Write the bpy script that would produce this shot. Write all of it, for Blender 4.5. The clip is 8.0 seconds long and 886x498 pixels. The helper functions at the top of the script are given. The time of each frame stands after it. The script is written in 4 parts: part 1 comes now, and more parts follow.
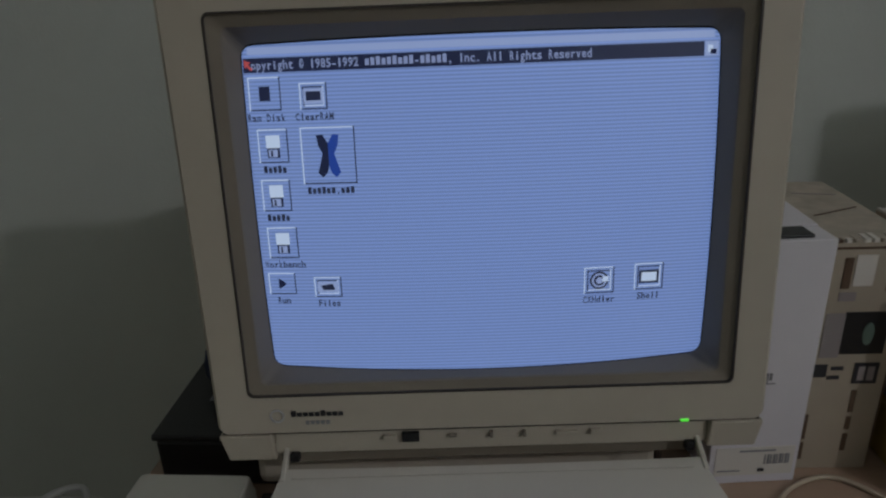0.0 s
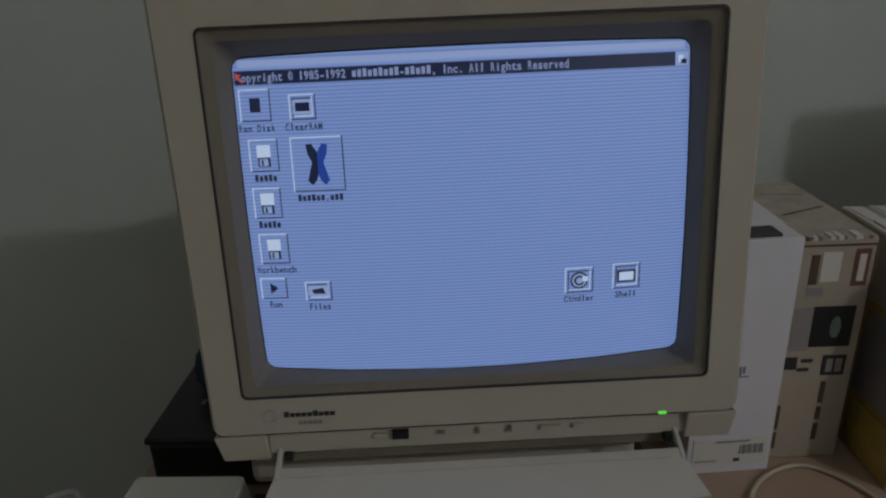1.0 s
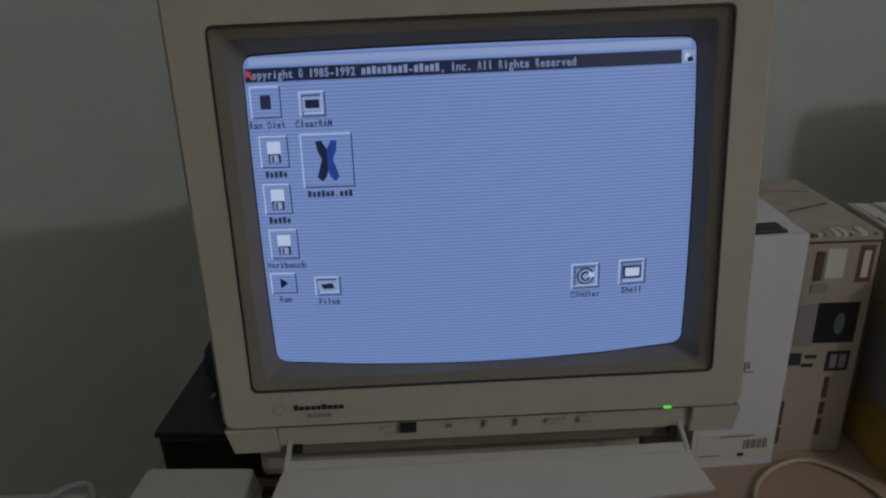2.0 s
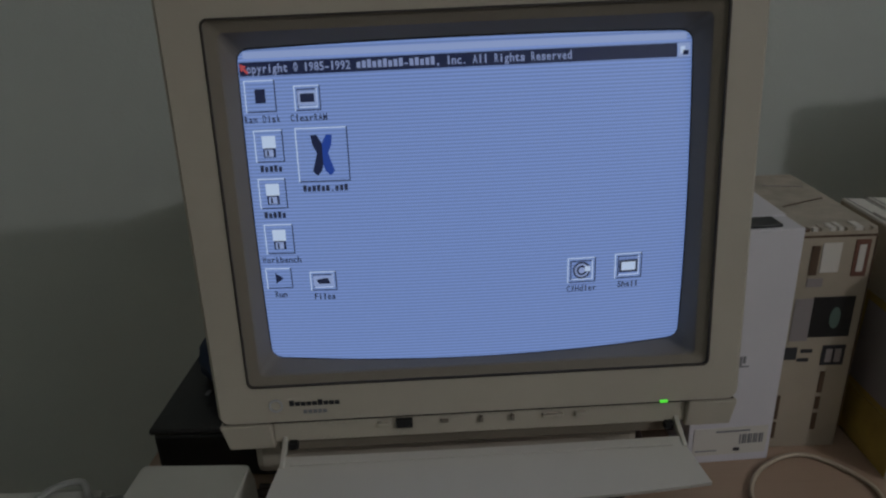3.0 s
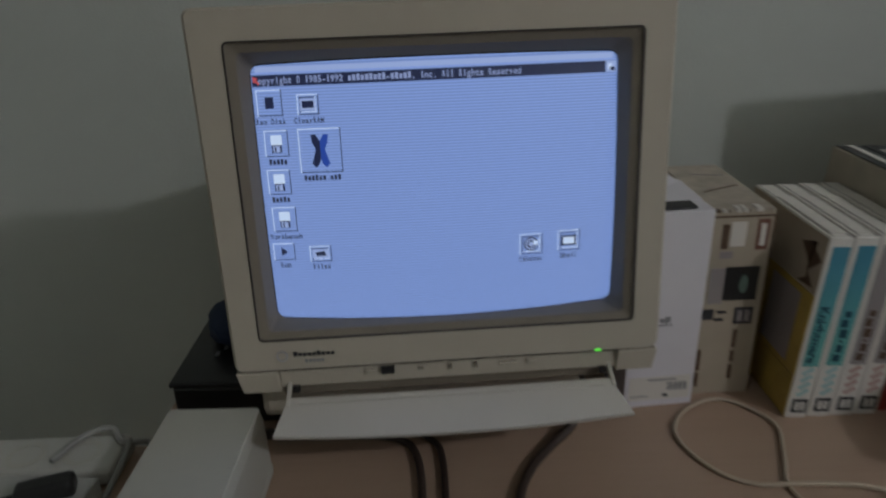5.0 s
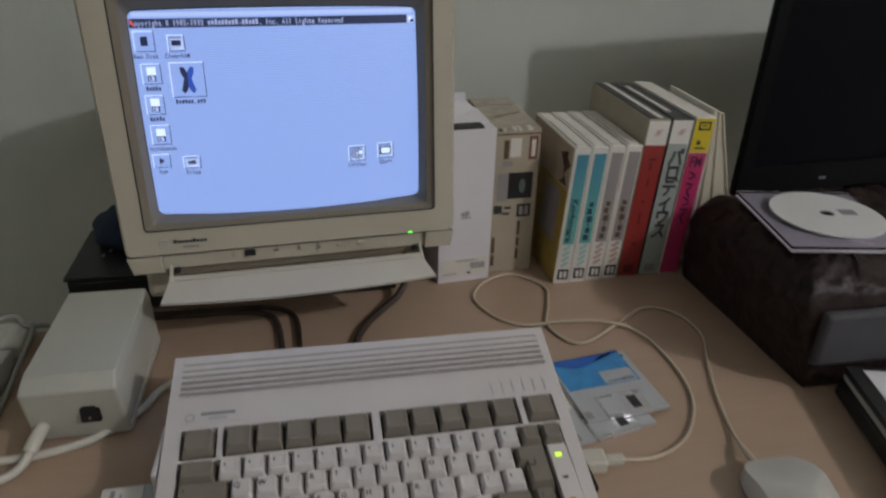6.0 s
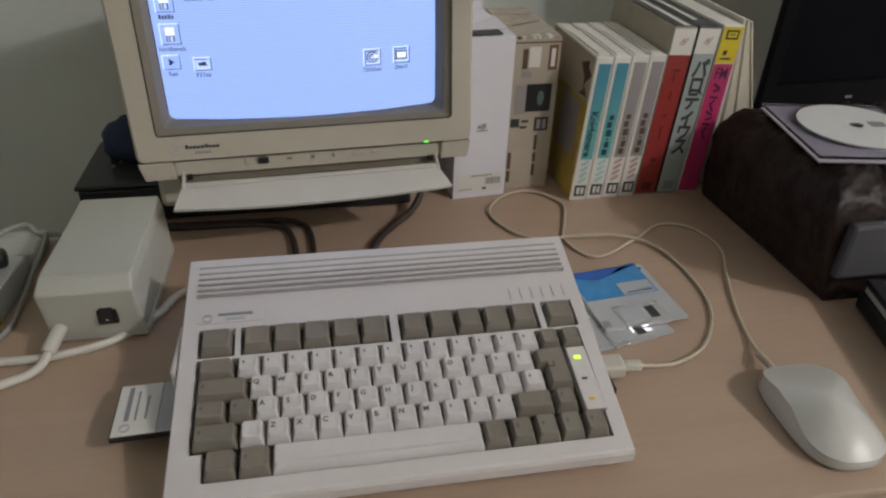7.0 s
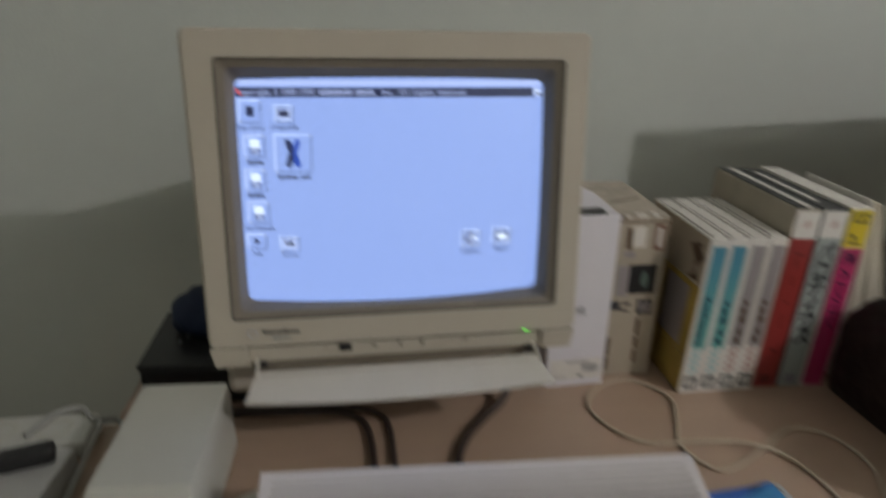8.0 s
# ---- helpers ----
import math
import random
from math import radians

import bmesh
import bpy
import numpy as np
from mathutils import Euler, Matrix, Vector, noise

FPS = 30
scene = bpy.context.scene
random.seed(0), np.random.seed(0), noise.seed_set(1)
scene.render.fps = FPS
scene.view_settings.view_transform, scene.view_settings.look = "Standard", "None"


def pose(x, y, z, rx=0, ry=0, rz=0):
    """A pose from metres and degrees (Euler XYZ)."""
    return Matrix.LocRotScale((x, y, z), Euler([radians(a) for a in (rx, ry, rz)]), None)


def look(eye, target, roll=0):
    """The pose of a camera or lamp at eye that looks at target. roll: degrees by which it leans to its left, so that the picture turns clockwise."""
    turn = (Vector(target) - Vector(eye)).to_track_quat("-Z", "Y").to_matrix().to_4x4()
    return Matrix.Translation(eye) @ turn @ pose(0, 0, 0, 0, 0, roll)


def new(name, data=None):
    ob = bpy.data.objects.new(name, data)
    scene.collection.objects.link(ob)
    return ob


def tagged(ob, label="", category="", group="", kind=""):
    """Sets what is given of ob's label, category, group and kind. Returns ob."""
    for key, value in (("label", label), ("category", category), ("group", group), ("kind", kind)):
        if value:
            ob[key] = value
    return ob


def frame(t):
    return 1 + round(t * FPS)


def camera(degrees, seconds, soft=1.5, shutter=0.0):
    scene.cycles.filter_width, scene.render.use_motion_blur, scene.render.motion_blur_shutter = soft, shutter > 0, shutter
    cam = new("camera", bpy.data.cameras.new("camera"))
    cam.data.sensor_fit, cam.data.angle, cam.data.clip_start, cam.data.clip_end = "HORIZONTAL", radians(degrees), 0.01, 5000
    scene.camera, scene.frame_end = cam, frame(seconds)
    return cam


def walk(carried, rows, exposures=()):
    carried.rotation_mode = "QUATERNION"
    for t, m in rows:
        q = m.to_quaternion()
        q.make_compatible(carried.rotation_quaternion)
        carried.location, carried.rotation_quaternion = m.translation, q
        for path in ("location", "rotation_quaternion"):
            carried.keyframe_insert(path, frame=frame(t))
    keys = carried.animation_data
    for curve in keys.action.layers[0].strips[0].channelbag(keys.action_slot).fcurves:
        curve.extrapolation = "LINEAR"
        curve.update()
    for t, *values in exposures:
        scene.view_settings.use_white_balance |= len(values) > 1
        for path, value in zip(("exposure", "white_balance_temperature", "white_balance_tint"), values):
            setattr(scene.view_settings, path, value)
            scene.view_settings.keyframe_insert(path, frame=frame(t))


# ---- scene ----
cam = camera(65.7, 8.0, soft=2.2, shutter=0.5)
PATH = [
    (0, (-0.056, -0.228, 1.122), (-0.208, 1.619, 0.371), -2.3),
    (0.5, (-0.059, -0.233, 1.124), (-0.163, 1.614, 0.365), -2.3),
    (1, (-0.058, -0.243, 1.129), (-0.155, 1.609, 0.382), -2.5),
    (1.5, (-0.06, -0.247, 1.132), (-0.17, 1.601, 0.375), -2.5),
    (3, (-0.061, -0.248, 1.127), (-0.155, 1.601, 0.369), -2.5),
    (3.5, (-0.061, -0.248, 1.128), (-0.152, 1.598, 0.364), -2.5),
    (4, (-0.062, -0.248, 1.128), (-0.149, 1.596, 0.358), -2.4),
    (4.2, (-0.061, -0.249, 1.127), (-0.154, 1.596, 0.36), -2.4),
    (5.3, (-0.046, -0.411, 1.167), (0.004, 1.402, 0.326), -1.4),
    (5.4, (-0.04, -0.434, 1.169), (0.046, 1.36, 0.289), -1.0),
    (5.5, (-0.039, -0.451, 1.182), (0.089, 1.315, 0.252), -0.1),
    (5.7, (-0.038, -0.486, 1.195), (0.197, 1.273, 0.273), 1.6),
    (6, (-0.032, -0.536, 1.196), (0.304, 1.199, 0.26), 1.5),
    (6.3, (-0.046, -0.556, 1.177), (0.296, 1.143, 0.178), 1.7),
    (6.5, (-0.046, -0.558, 1.17), (0.276, 1.111, 0.117), 1.0),
    (6.8, (-0.044, -0.547, 1.165), (0.273, 1.107, 0.085), 1.4),
    (7, (-0.043, -0.54, 1.161), (0.264, 1.112, 0.077), 1.7),
    (7.2, (-0.043, -0.533, 1.16), (0.255, 1.109, 0.057), 1.6),
    (7.5, (-0.043, -0.522, 1.158), (0.233, 1.125, 0.058), 1.5),
    (7.6, (-0.047, -0.516, 1.162), (0.211, 1.172, 0.121), 0.5),
    (7.7, (-0.055, -0.502, 1.165), (0.219, 1.257, 0.253), 1.8),
    (7.8, (-0.053, -0.487, 1.178), (0.201, 1.313, 0.342), 2.5),
    (7.9, (-0.062, -0.467, 1.172), (0.159, 1.361, 0.391), 1.7),
    (8, (-0.085, -0.44, 1.167), (0.12, 1.413, 0.443), 1.5),
]
EXPOSURES = [(0.0, -0.28, 6150, 8), (4.2, -0.25, 6150, 8), (5.3, 0.25, 6150, 8), (5.5, 0.4, 6200, 8), (6.0, 0.7, 6400, 9), (6.5, 1.0, 6500, 9),
             (7.0, 1.1, 6500, 9), (7.5, 1.1, 6500, 9), (8.0, 0.8, 6550, 9)]
walk(cam, [(t, look(eye, target, roll)) for t, eye, target, roll in PATH], EXPOSURES)

# ---- light ----
world = bpy.data.worlds.new("world")
scene.world = world
world.use_nodes = True
world.node_tree.nodes["Background"].inputs[0].default_value = (0.6, 0.65, 0.7, 1)
world.node_tree.nodes["Background"].inputs[1].default_value = 0.02

bulb = bpy.data.lights.new("room_lamp", "POINT")
bulb.energy, bulb.color, bulb.shadow_soft_size = 53.0, (1.0, 0.96, 0.98), 0.05
new("room_lamp", bulb).location = (2.36, -1.80, 2.74)

DESK = 0.74      # height of the desk top
WALL = 0.61      # face of the wall behind the desk


# ---- materials ----
def material(name, base, rough=0.5, metal=0.0, vary=0.08, grain=90.0, bump=0.05, fine=900.0, emit=None, power=0.0, spec=0.5):
    """Painted, moulded or printed surface with two scales of variation and a fine relief."""
    m = bpy.data.materials.new(name)
    m.use_nodes = True
    nt = m.node_tree
    b = nt.nodes["Principled BSDF"]
    b.inputs["Roughness"].default_value = rough
    b.inputs["Metallic"].default_value = metal
    b.inputs["Specular IOR Level"].default_value = spec
    co = nt.nodes.new("ShaderNodeTexCoord")
    n1 = nt.nodes.new("ShaderNodeTexNoise")
    n1.inputs["Scale"].default_value, n1.inputs["Detail"].default_value = grain * 0.12, 4
    n2 = nt.nodes.new("ShaderNodeTexNoise")
    n2.inputs["Scale"].default_value, n2.inputs["Detail"].default_value = fine, 2
    nt.links.new(co.outputs["Object"], n1.inputs["Vector"])
    nt.links.new(co.outputs["Object"], n2.inputs["Vector"])
    mix = nt.nodes.new("ShaderNodeMix")
    mix.data_type = "RGBA"
    lo = tuple(max(0, c * (1 - vary)) for c in base)
    hi = tuple(min(1, c * (1 + vary)) for c in base)
    mix.inputs[6].default_value, mix.inputs[7].default_value = (*lo, 1), (*hi, 1)
    nt.links.new(n1.outputs["Fac"], mix.inputs[0])
    nt.links.new(mix.outputs[2], b.inputs["Base Color"])
    ramp = nt.nodes.new("ShaderNodeMapRange")
    ramp.inputs[3].default_value, ramp.inputs[4].default_value = max(0.02, rough - 0.08), min(1, rough + 0.08)
    nt.links.new(n1.outputs["Fac"], ramp.inputs[0])
    nt.links.new(ramp.outputs[0], b.inputs["Roughness"])
    if bump:
        bp = nt.nodes.new("ShaderNodeBump")
        bp.inputs["Strength"].default_value, bp.inputs["Distance"].default_value = bump, 0.001
        nt.links.new(n2.outputs["Fac"], bp.inputs["Height"])
        nt.links.new(bp.outputs[0], b.inputs["Normal"])
    if emit:
        b.inputs["Emission Color"].default_value = (*emit, 1)
        b.inputs["Emission Strength"].default_value = power
    return m


def wood_material():
    """Pale beech laminate: long fine fibres along x, with broad cloudy bands."""
    m = bpy.data.materials.new("beech_laminate")
    m.use_nodes = True
    nt = m.node_tree
    b = nt.nodes["Principled BSDF"]
    b.inputs["Roughness"].default_value = 0.42
    co = nt.nodes.new("ShaderNodeTexCoord")
    outs = []
    for sx, sy, detail in ((3.0, 40.0, 5), (14.0, 420.0, 3)):
        mp = nt.nodes.new("ShaderNodeMapping")
        mp.inputs["Scale"].default_value = (sx, sy, sy)
        n = nt.nodes.new("ShaderNodeTexNoise")
        n.inputs["Scale"].default_value, n.inputs["Detail"].default_value = 1.0, detail
        nt.links.new(co.outputs["Object"], mp.inputs["Vector"])
        nt.links.new(mp.outputs[0], n.inputs["Vector"])
        outs.append(n)
    a = nt.nodes.new("ShaderNodeMix")
    a.data_type = "RGBA"
    a.inputs[6].default_value, a.inputs[7].default_value = (0.41, 0.295, 0.215, 1), (0.465, 0.338, 0.25, 1)
    nt.links.new(outs[0].outputs["Fac"], a.inputs[0])
    c = nt.nodes.new("ShaderNodeMix")
    c.data_type = "RGBA"
    c.inputs[7].default_value = (0.34, 0.235, 0.165, 1)
    gate = nt.nodes.new("ShaderNodeMapRange")
    gate.inputs[1].default_value, gate.inputs[2].default_value = 0.45, 0.75
    gate.inputs[4].default_value = 0.20
    nt.links.new(outs[1].outputs["Fac"], gate.inputs[0])
    nt.links.new(gate.outputs[0], c.inputs[0])
    nt.links.new(a.outputs[2], c.inputs[6])
    nt.links.new(c.outputs[2], b.inputs["Base Color"])
    bp = nt.nodes.new("ShaderNodeBump")
    bp.inputs["Strength"].default_value, bp.inputs["Distance"].default_value = 0.12, 0.0004
    nt.links.new(outs[1].outputs["Fac"], bp.inputs["Height"])
    nt.links.new(bp.outputs[0], b.inputs["Normal"])
    return m


def wall_material():
    """Matt pale wall paint with roller texture and faint blotches."""
    m = material("wall_paint", (0.56, 0.588, 0.545), 0.8, vary=0.05, grain=30, bump=0.35, fine=260)
    return m


def screen_material(name, colour, power, lines=True):
    """Lit picture-tube surface: glowing phosphor with fine scan lines behind glossy glass."""
    m = bpy.data.materials.new(name)
    m.use_nodes = True
    nt = m.node_tree
    b = nt.nodes["Principled BSDF"]
    b.inputs["Base Color"].default_value = (0.05, 0.055, 0.06, 1)
    b.inputs["Roughness"].default_value = 0.05
    b.inputs["Emission Color"].default_value = (*colour, 1)
    b.inputs["Emission Strength"].default_value = power
    if lines:
        co = nt.nodes.new("ShaderNodeTexCoord")
        wave = nt.nodes.new("ShaderNodeTexWave")
        wave.bands_direction = "Z"
        wave.inputs["Scale"].default_value = 142.0
        rng = nt.nodes.new("ShaderNodeMapRange")
        rng.inputs[3].default_value, rng.inputs[4].default_value = power * 0.76, power * 1.17
        nt.links.new(co.outputs["Object"], wave.inputs["Vector"])
        nt.links.new(wave.outputs["Fac"], rng.inputs[0])
        nt.links.new(rng.outputs[0], b.inputs["Emission Strength"])
    return m


BEECH = wood_material()
PAINT = wall_material()
BEIGE = material("aged_beige_plastic", (0.475, 0.43, 0.35), 0.5, vary=0.05, bump=0.12, fine=1500)
FLAP_BEIGE = material("pale_beige_plastic", (0.58, 0.55, 0.485), 0.45, vary=0.04, bump=0.1, fine=1500)
TAUPE = material("taupe_plastic", (0.225, 0.195, 0.150), 0.58, vary=0.06, bump=0.1, fine=1500, spec=0.2)
# the computer's off-white darkened by colour, for the shade inside its vent grooves
GROOVE_SHADE = material("shaded_vent_plastic", (0.36, 0.335, 0.31), 0.6, vary=0.05, bump=0)
BLACK = material("black_plastic", (0.012, 0.012, 0.013), 0.4, vary=0.2, bump=0.08, fine=1400)
DARK_BROWN = material("dark_brown_plastic", (0.05, 0.042, 0.036), 0.5, vary=0.1, bump=0)
DARK = material("dark_gap", (0.01, 0.009, 0.009), 0.8, vary=0.1)
OFFWHITE = material("off_white_plastic", (0.655, 0.615, 0.605), 0.45, vary=0.035, bump=0.12, fine=1600)
KEY_WHITE = material("key_off_white", (0.675, 0.635, 0.625), 0.42, vary=0.05, bump=0.1, fine=1600)
KEY_GREY = material("key_brown_grey", (0.225, 0.196, 0.162), 0.45, vary=0.06, bump=0.1, fine=1600)
LEGEND = material("faded_legend_ink", (0.10, 0.095, 0.09), 0.6, vary=0.2, bump=0)
INK = material("black_ink", (0.03, 0.03, 0.035), 0.6, vary=0.1, bump=0)
GREY_INK = material("grey_ink", (0.25, 0.25, 0.27), 0.6, vary=0.1, bump=0)
SILVER = material("silver_print", (0.5, 0.5, 0.52), 0.35, 0.3, vary=0.08, bump=0)
PSU_WHITE = material("psu_cream_plastic", (0.49, 0.485, 0.43), 0.5, vary=0.06, bump=0.2, fine=1100)
CARTON_WHITE = material("white_carton", (0.72, 0.70, 0.74), 0.55, vary=0.03, bump=0.05)
CARTON_TAN = material("tan_carton", (0.42, 0.36, 0.28), 0.6, vary=0.3, bump=0.1)
PAPER = material("white_card", (0.70, 0.67, 0.62), 0.6, vary=0.06, bump=0.05)
WORN_LID = material("worn_card_lid", (0.43, 0.38, 0.31), 0.7, vary=0.5, grain=420, bump=0.5, fine=110)
FADED_GREEN = material("faded_green_print", (0.10, 0.15, 0.125), 0.5, vary=0.2, bump=0)
RUST = material("dark_rust_print", (0.17, 0.075, 0.05), 0.5, vary=0.25, bump=0)
CREAM = material("cream_paper", (0.56, 0.51, 0.41), 0.75, vary=0.12, grain=200, bump=0.2, fine=700)
PAGES = material("page_edges", (0.42, 0.375, 0.30), 0.8, vary=0.2, grain=300, bump=0.4, fine=700)
TEAL = material("teal_print", (0.045, 0.36, 0.37), 0.4, vary=0.06, bump=0)
_nt = TEAL.node_tree
_co, _sp, _rg, _mx = (_nt.nodes.new(k) for k in ("ShaderNodeTexCoord", "ShaderNodeSeparateXYZ", "ShaderNodeMapRange", "ShaderNodeMix"))
_mx.data_type = "RGBA"
_mx.inputs[6].default_value, _mx.inputs[7].default_value = (0.14, 0.40, 0.38, 1), (0.07, 0.26, 0.36, 1)
_rg.inputs[1].default_value, _rg.inputs[2].default_value = 0.085, 0.165
_nt.links.new(_co.outputs["Object"], _sp.inputs[0])
_nt.links.new(_sp.outputs[2], _rg.inputs[0])
_nt.links.new(_rg.outputs[0], _mx.inputs[0])
_nt.links.new(_mx.outputs[2], _nt.nodes["Principled BSDF"].inputs["Base Color"])
PLUM_INK = material("plum_ink", (0.07, 0.006, 0.045), 0.5, vary=0.06, bump=0)
TEAL_INK = material("teal_ink", (0.006, 0.06, 0.09), 0.5, vary=0.06, bump=0)
PALE_TEAL = material("pale_teal_print", (0.35, 0.55, 0.55), 0.45, vary=0.1, bump=0)
SPINE_GREY = material("grey_print", (0.30, 0.27, 0.27), 0.45, vary=0.06, bump=0)
PINK_GREY = material("rust_print", (0.48, 0.30, 0.27), 0.45, vary=0.12, bump=0)
RED = material("red_print", (0.28, 0.034, 0.030), 0.35, vary=0.08, bump=0.02)
DARK_RED = material("dark_red_print", (0.12, 0.012, 0.012), 0.4, vary=0.1, bump=0)
SPINE_SILVER = material("silver_green_print", (0.34, 0.37, 0.35), 0.35, vary=0.1, bump=0.02)
PINK = material("magenta_print", (0.44, 0.035, 0.125), 0.35, vary=0.07, bump=0.02)
YELLOW = material("yellow_print", (0.62, 0.48, 0.015), 0.45, vary=0.1, bump=0.02)
BROWN = material("brown_print", (0.10, 0.06, 0.035), 0.5, vary=0.4, grain=500, bump=0)
MUSTARD = material("mustard_print", (0.40, 0.285, 0.06), 0.5, vary=0.4, grain=300, bump=0)
BIN_DARK = material("smoked_film", (0.024, 0.0150, 0.0140), 0.44, vary=0.9, grain=420, bump=0.9, fine=46, spec=0.18)
for _n in BIN_DARK.node_tree.nodes:
    if _n.type == "BUMP":
        _n.inputs["Distance"].default_value = 0.005
DULL_WHITE = material("dull_white_card", (0.40, 0.40, 0.38), 0.6, vary=0.1, bump=0.05)
STRIP_WHITE = material("greyed_white_plastic", (0.50, 0.50, 0.46), 0.45, vary=0.06, bump=0.06)
DULL_YELLOW = material("dull_yellow_print", (0.42, 0.33, 0.008), 0.5, vary=0.12, bump=0.02)
BIN_GREY = material("grey_film", (0.052, 0.050, 0.058), 0.65, vary=0.15, grain=100, bump=0.2, fine=90)
DISK_GREY = material("grey_disk_plastic", (0.45, 0.46, 0.48), 0.4, vary=0.05, bump=0.08)
SHUTTER = material("brushed_steel", (0.60, 0.60, 0.62), 0.26, 0.8, vary=0.06, bump=0.05)
SKY_BLUE = material("blue_print", (0.05, 0.26, 0.56), 0.35, vary=0.45, grain=420, bump=0)
DEEP_BLUE = material("deep_blue_print", (0.03, 0.13, 0.50), 0.35, vary=0.3, grain=420, bump=0)
NAVY = material("navy_cloth", (0.008, 0.019, 0.055), 0.7, vary=0.25, bump=0.3, fine=500)
MOUSE_WHITE = material("ivory_plastic", (0.57, 0.56, 0.525), 0.21, vary=0.04, bump=0.05, fine=1600)
CABLE = material("ivory_cable", (0.52, 0.44, 0.335), 0.5, vary=0.08, bump=0.05)
WHITE_CABLE = material("white_cable", (0.62, 0.60, 0.54), 0.45, vary=0.06, bump=0.05)
GREY_CABLE = material("grey_cable", (0.34, 0.34, 0.32), 0.5, vary=0.08, bump=0.05)
DARK_CABLE = material("dark_cable", (0.045, 0.030, 0.024), 0.45, vary=0.15, bump=0.05)
DISC = material("printed_disc", (0.68, 0.68, 0.68), 0.35, vary=0.03, bump=0)
LILAC = material("lilac_inlay", (0.42, 0.39, 0.435), 0.25, vary=0.12, bump=0)
TV_SCREEN = material("dark_lcd", (0.003, 0.003, 0.005), 0.5, vary=0.1, bump=0, spec=0.06)
TV_FRAME = material("black_matt_plastic", (0.004, 0.004, 0.005), 0.55, vary=0.2, bump=0.05, spec=0.10)
FLOOR = material("floor_vinyl", (0.20, 0.15, 0.11), 0.5, vary=0.15, grain=20, bump=0.1)
CEIL = material("ceiling_paint", (0.75, 0.75, 0.72), 0.9, vary=0.03, grain=20, bump=0.2, fine=300)
LED_GREEN = material("green_lamp", (0.1, 0.5, 0.1), 0.3, emit=(0.14, 1.0, 0.04), power=0.75, bump=0)
LED_YELLOW = material("yellow_lamp", (0.5, 0.6, 0.1), 0.3, emit=(0.55, 1.0, 0.04), power=0.65, bump=0)
LED_AMBER = material("amber_lamp", (0.30, 0.16, 0.02), 0.3, emit=(1.0, 0.62, 0.03), power=0.16, bump=0)
GLOW = screen_material("screen_grey", (0.335, 0.485, 1.0), 0.52)
GLOW_WHITE = screen_material("screen_white", (0.66, 0.78, 1.0), 0.75, False)
GLOW_PALE = screen_material("screen_pale", (0.48, 0.60, 1.0), 0.55, False)
GLOW_TEXT = screen_material("screen_text", (0.50, 0.60, 1.0), 0.42, False)
GLOW_DARK = screen_material("screen_black", (0.10, 0.14, 0.4), 0.10, False)
GLOW_BLUE = screen_material("screen_blue", (0.03, 0.12, 0.75), 0.35, False)
GLOW_NAVY = screen_material("screen_navy", (0.03, 0.06, 0.3), 0.12, False)
GLOW_RED = screen_material("screen_red", (0.8, 0.12, 0.12), 0.5, False)
CLEAR = bpy.data.materials.new("clear_styrene")
CLEAR.use_nodes = True
_b = CLEAR.node_tree.nodes["Principled BSDF"]
_b.inputs["Base Color"].default_value = (0.93, 0.92, 0.96, 1)
_b.inputs["Transmission Weight"].default_value = 1.0
_b.inputs["Roughness"].default_value = 0.06


# ---- builders ----
def to_mesh(bm, name, mat, smooth=False):
    bmesh.ops.recalc_face_normals(bm, faces=bm.faces)
    me = bpy.data.meshes.new(name)
    bm.to_mesh(me)
    bm.free()
    me.materials.append(mat)
    if smooth:
        for p in me.polygons:
            p.use_smooth = True
    return me


def part(name, bm, mat, parent, label="", m=None, smooth=False):
    """One mesh object under a thing or under a part."""
    me = bm if isinstance(bm, bpy.types.Mesh) else to_mesh(bm, name, mat, smooth)
    ob = new(name, me)
    ob.parent = parent
    if m is not None:
        ob.matrix_basis = m
    if label:
        tagged(ob, label)
    return ob


def thing(name, m, label, category, group="", kind=""):
    ob = new(name)
    ob.empty_display_size = 0.02
    ob.matrix_basis = m
    return tagged(ob, label, category, group, kind)


def solid(name, bm, mat, label, category, m=None, group="", kind="", smooth=False):
    """A thing of a single mesh."""
    ob = new(name, to_mesh(bm, name, mat, smooth))
    if m is not None:
        ob.matrix_basis = m
    return tagged(ob, label, category, group, kind)


def box(x0, x1, y0, y1, z0, z1, bevel=0.0, seg=2, bm=None):
    bm = bm or bmesh.new()
    r = bmesh.ops.create_cube(bm, size=1.0)
    vs = r["verts"]
    for v in vs:
        v.co = Vector((x0 + (v.co.x + 0.5) * (x1 - x0), y0 + (v.co.y + 0.5) * (y1 - y0), z0 + (v.co.z + 0.5) * (z1 - z0)))
    if bevel:
        es = list({e for v in vs for e in v.link_edges})
        bmesh.ops.bevel(bm, geom=es, offset=bevel, segments=seg, affect="EDGES", profile=0.5)
    return bm


def rounded(x0, x1, z0, z1, r, n=5):
    """Corner points of a rounded rectangle, anticlockwise."""
    pts = []
    for cx, cz, a in ((x1 - r, z1 - r, 0), (x0 + r, z1 - r, 90), (x0 + r, z0 + r, 180), (x1 - r, z0 + r, 270)):
        for i in range(n + 1):
            t = radians(a + 90 * i / n)
            pts.append((cx + r * math.cos(t), cz + r * math.sin(t)))
    return pts


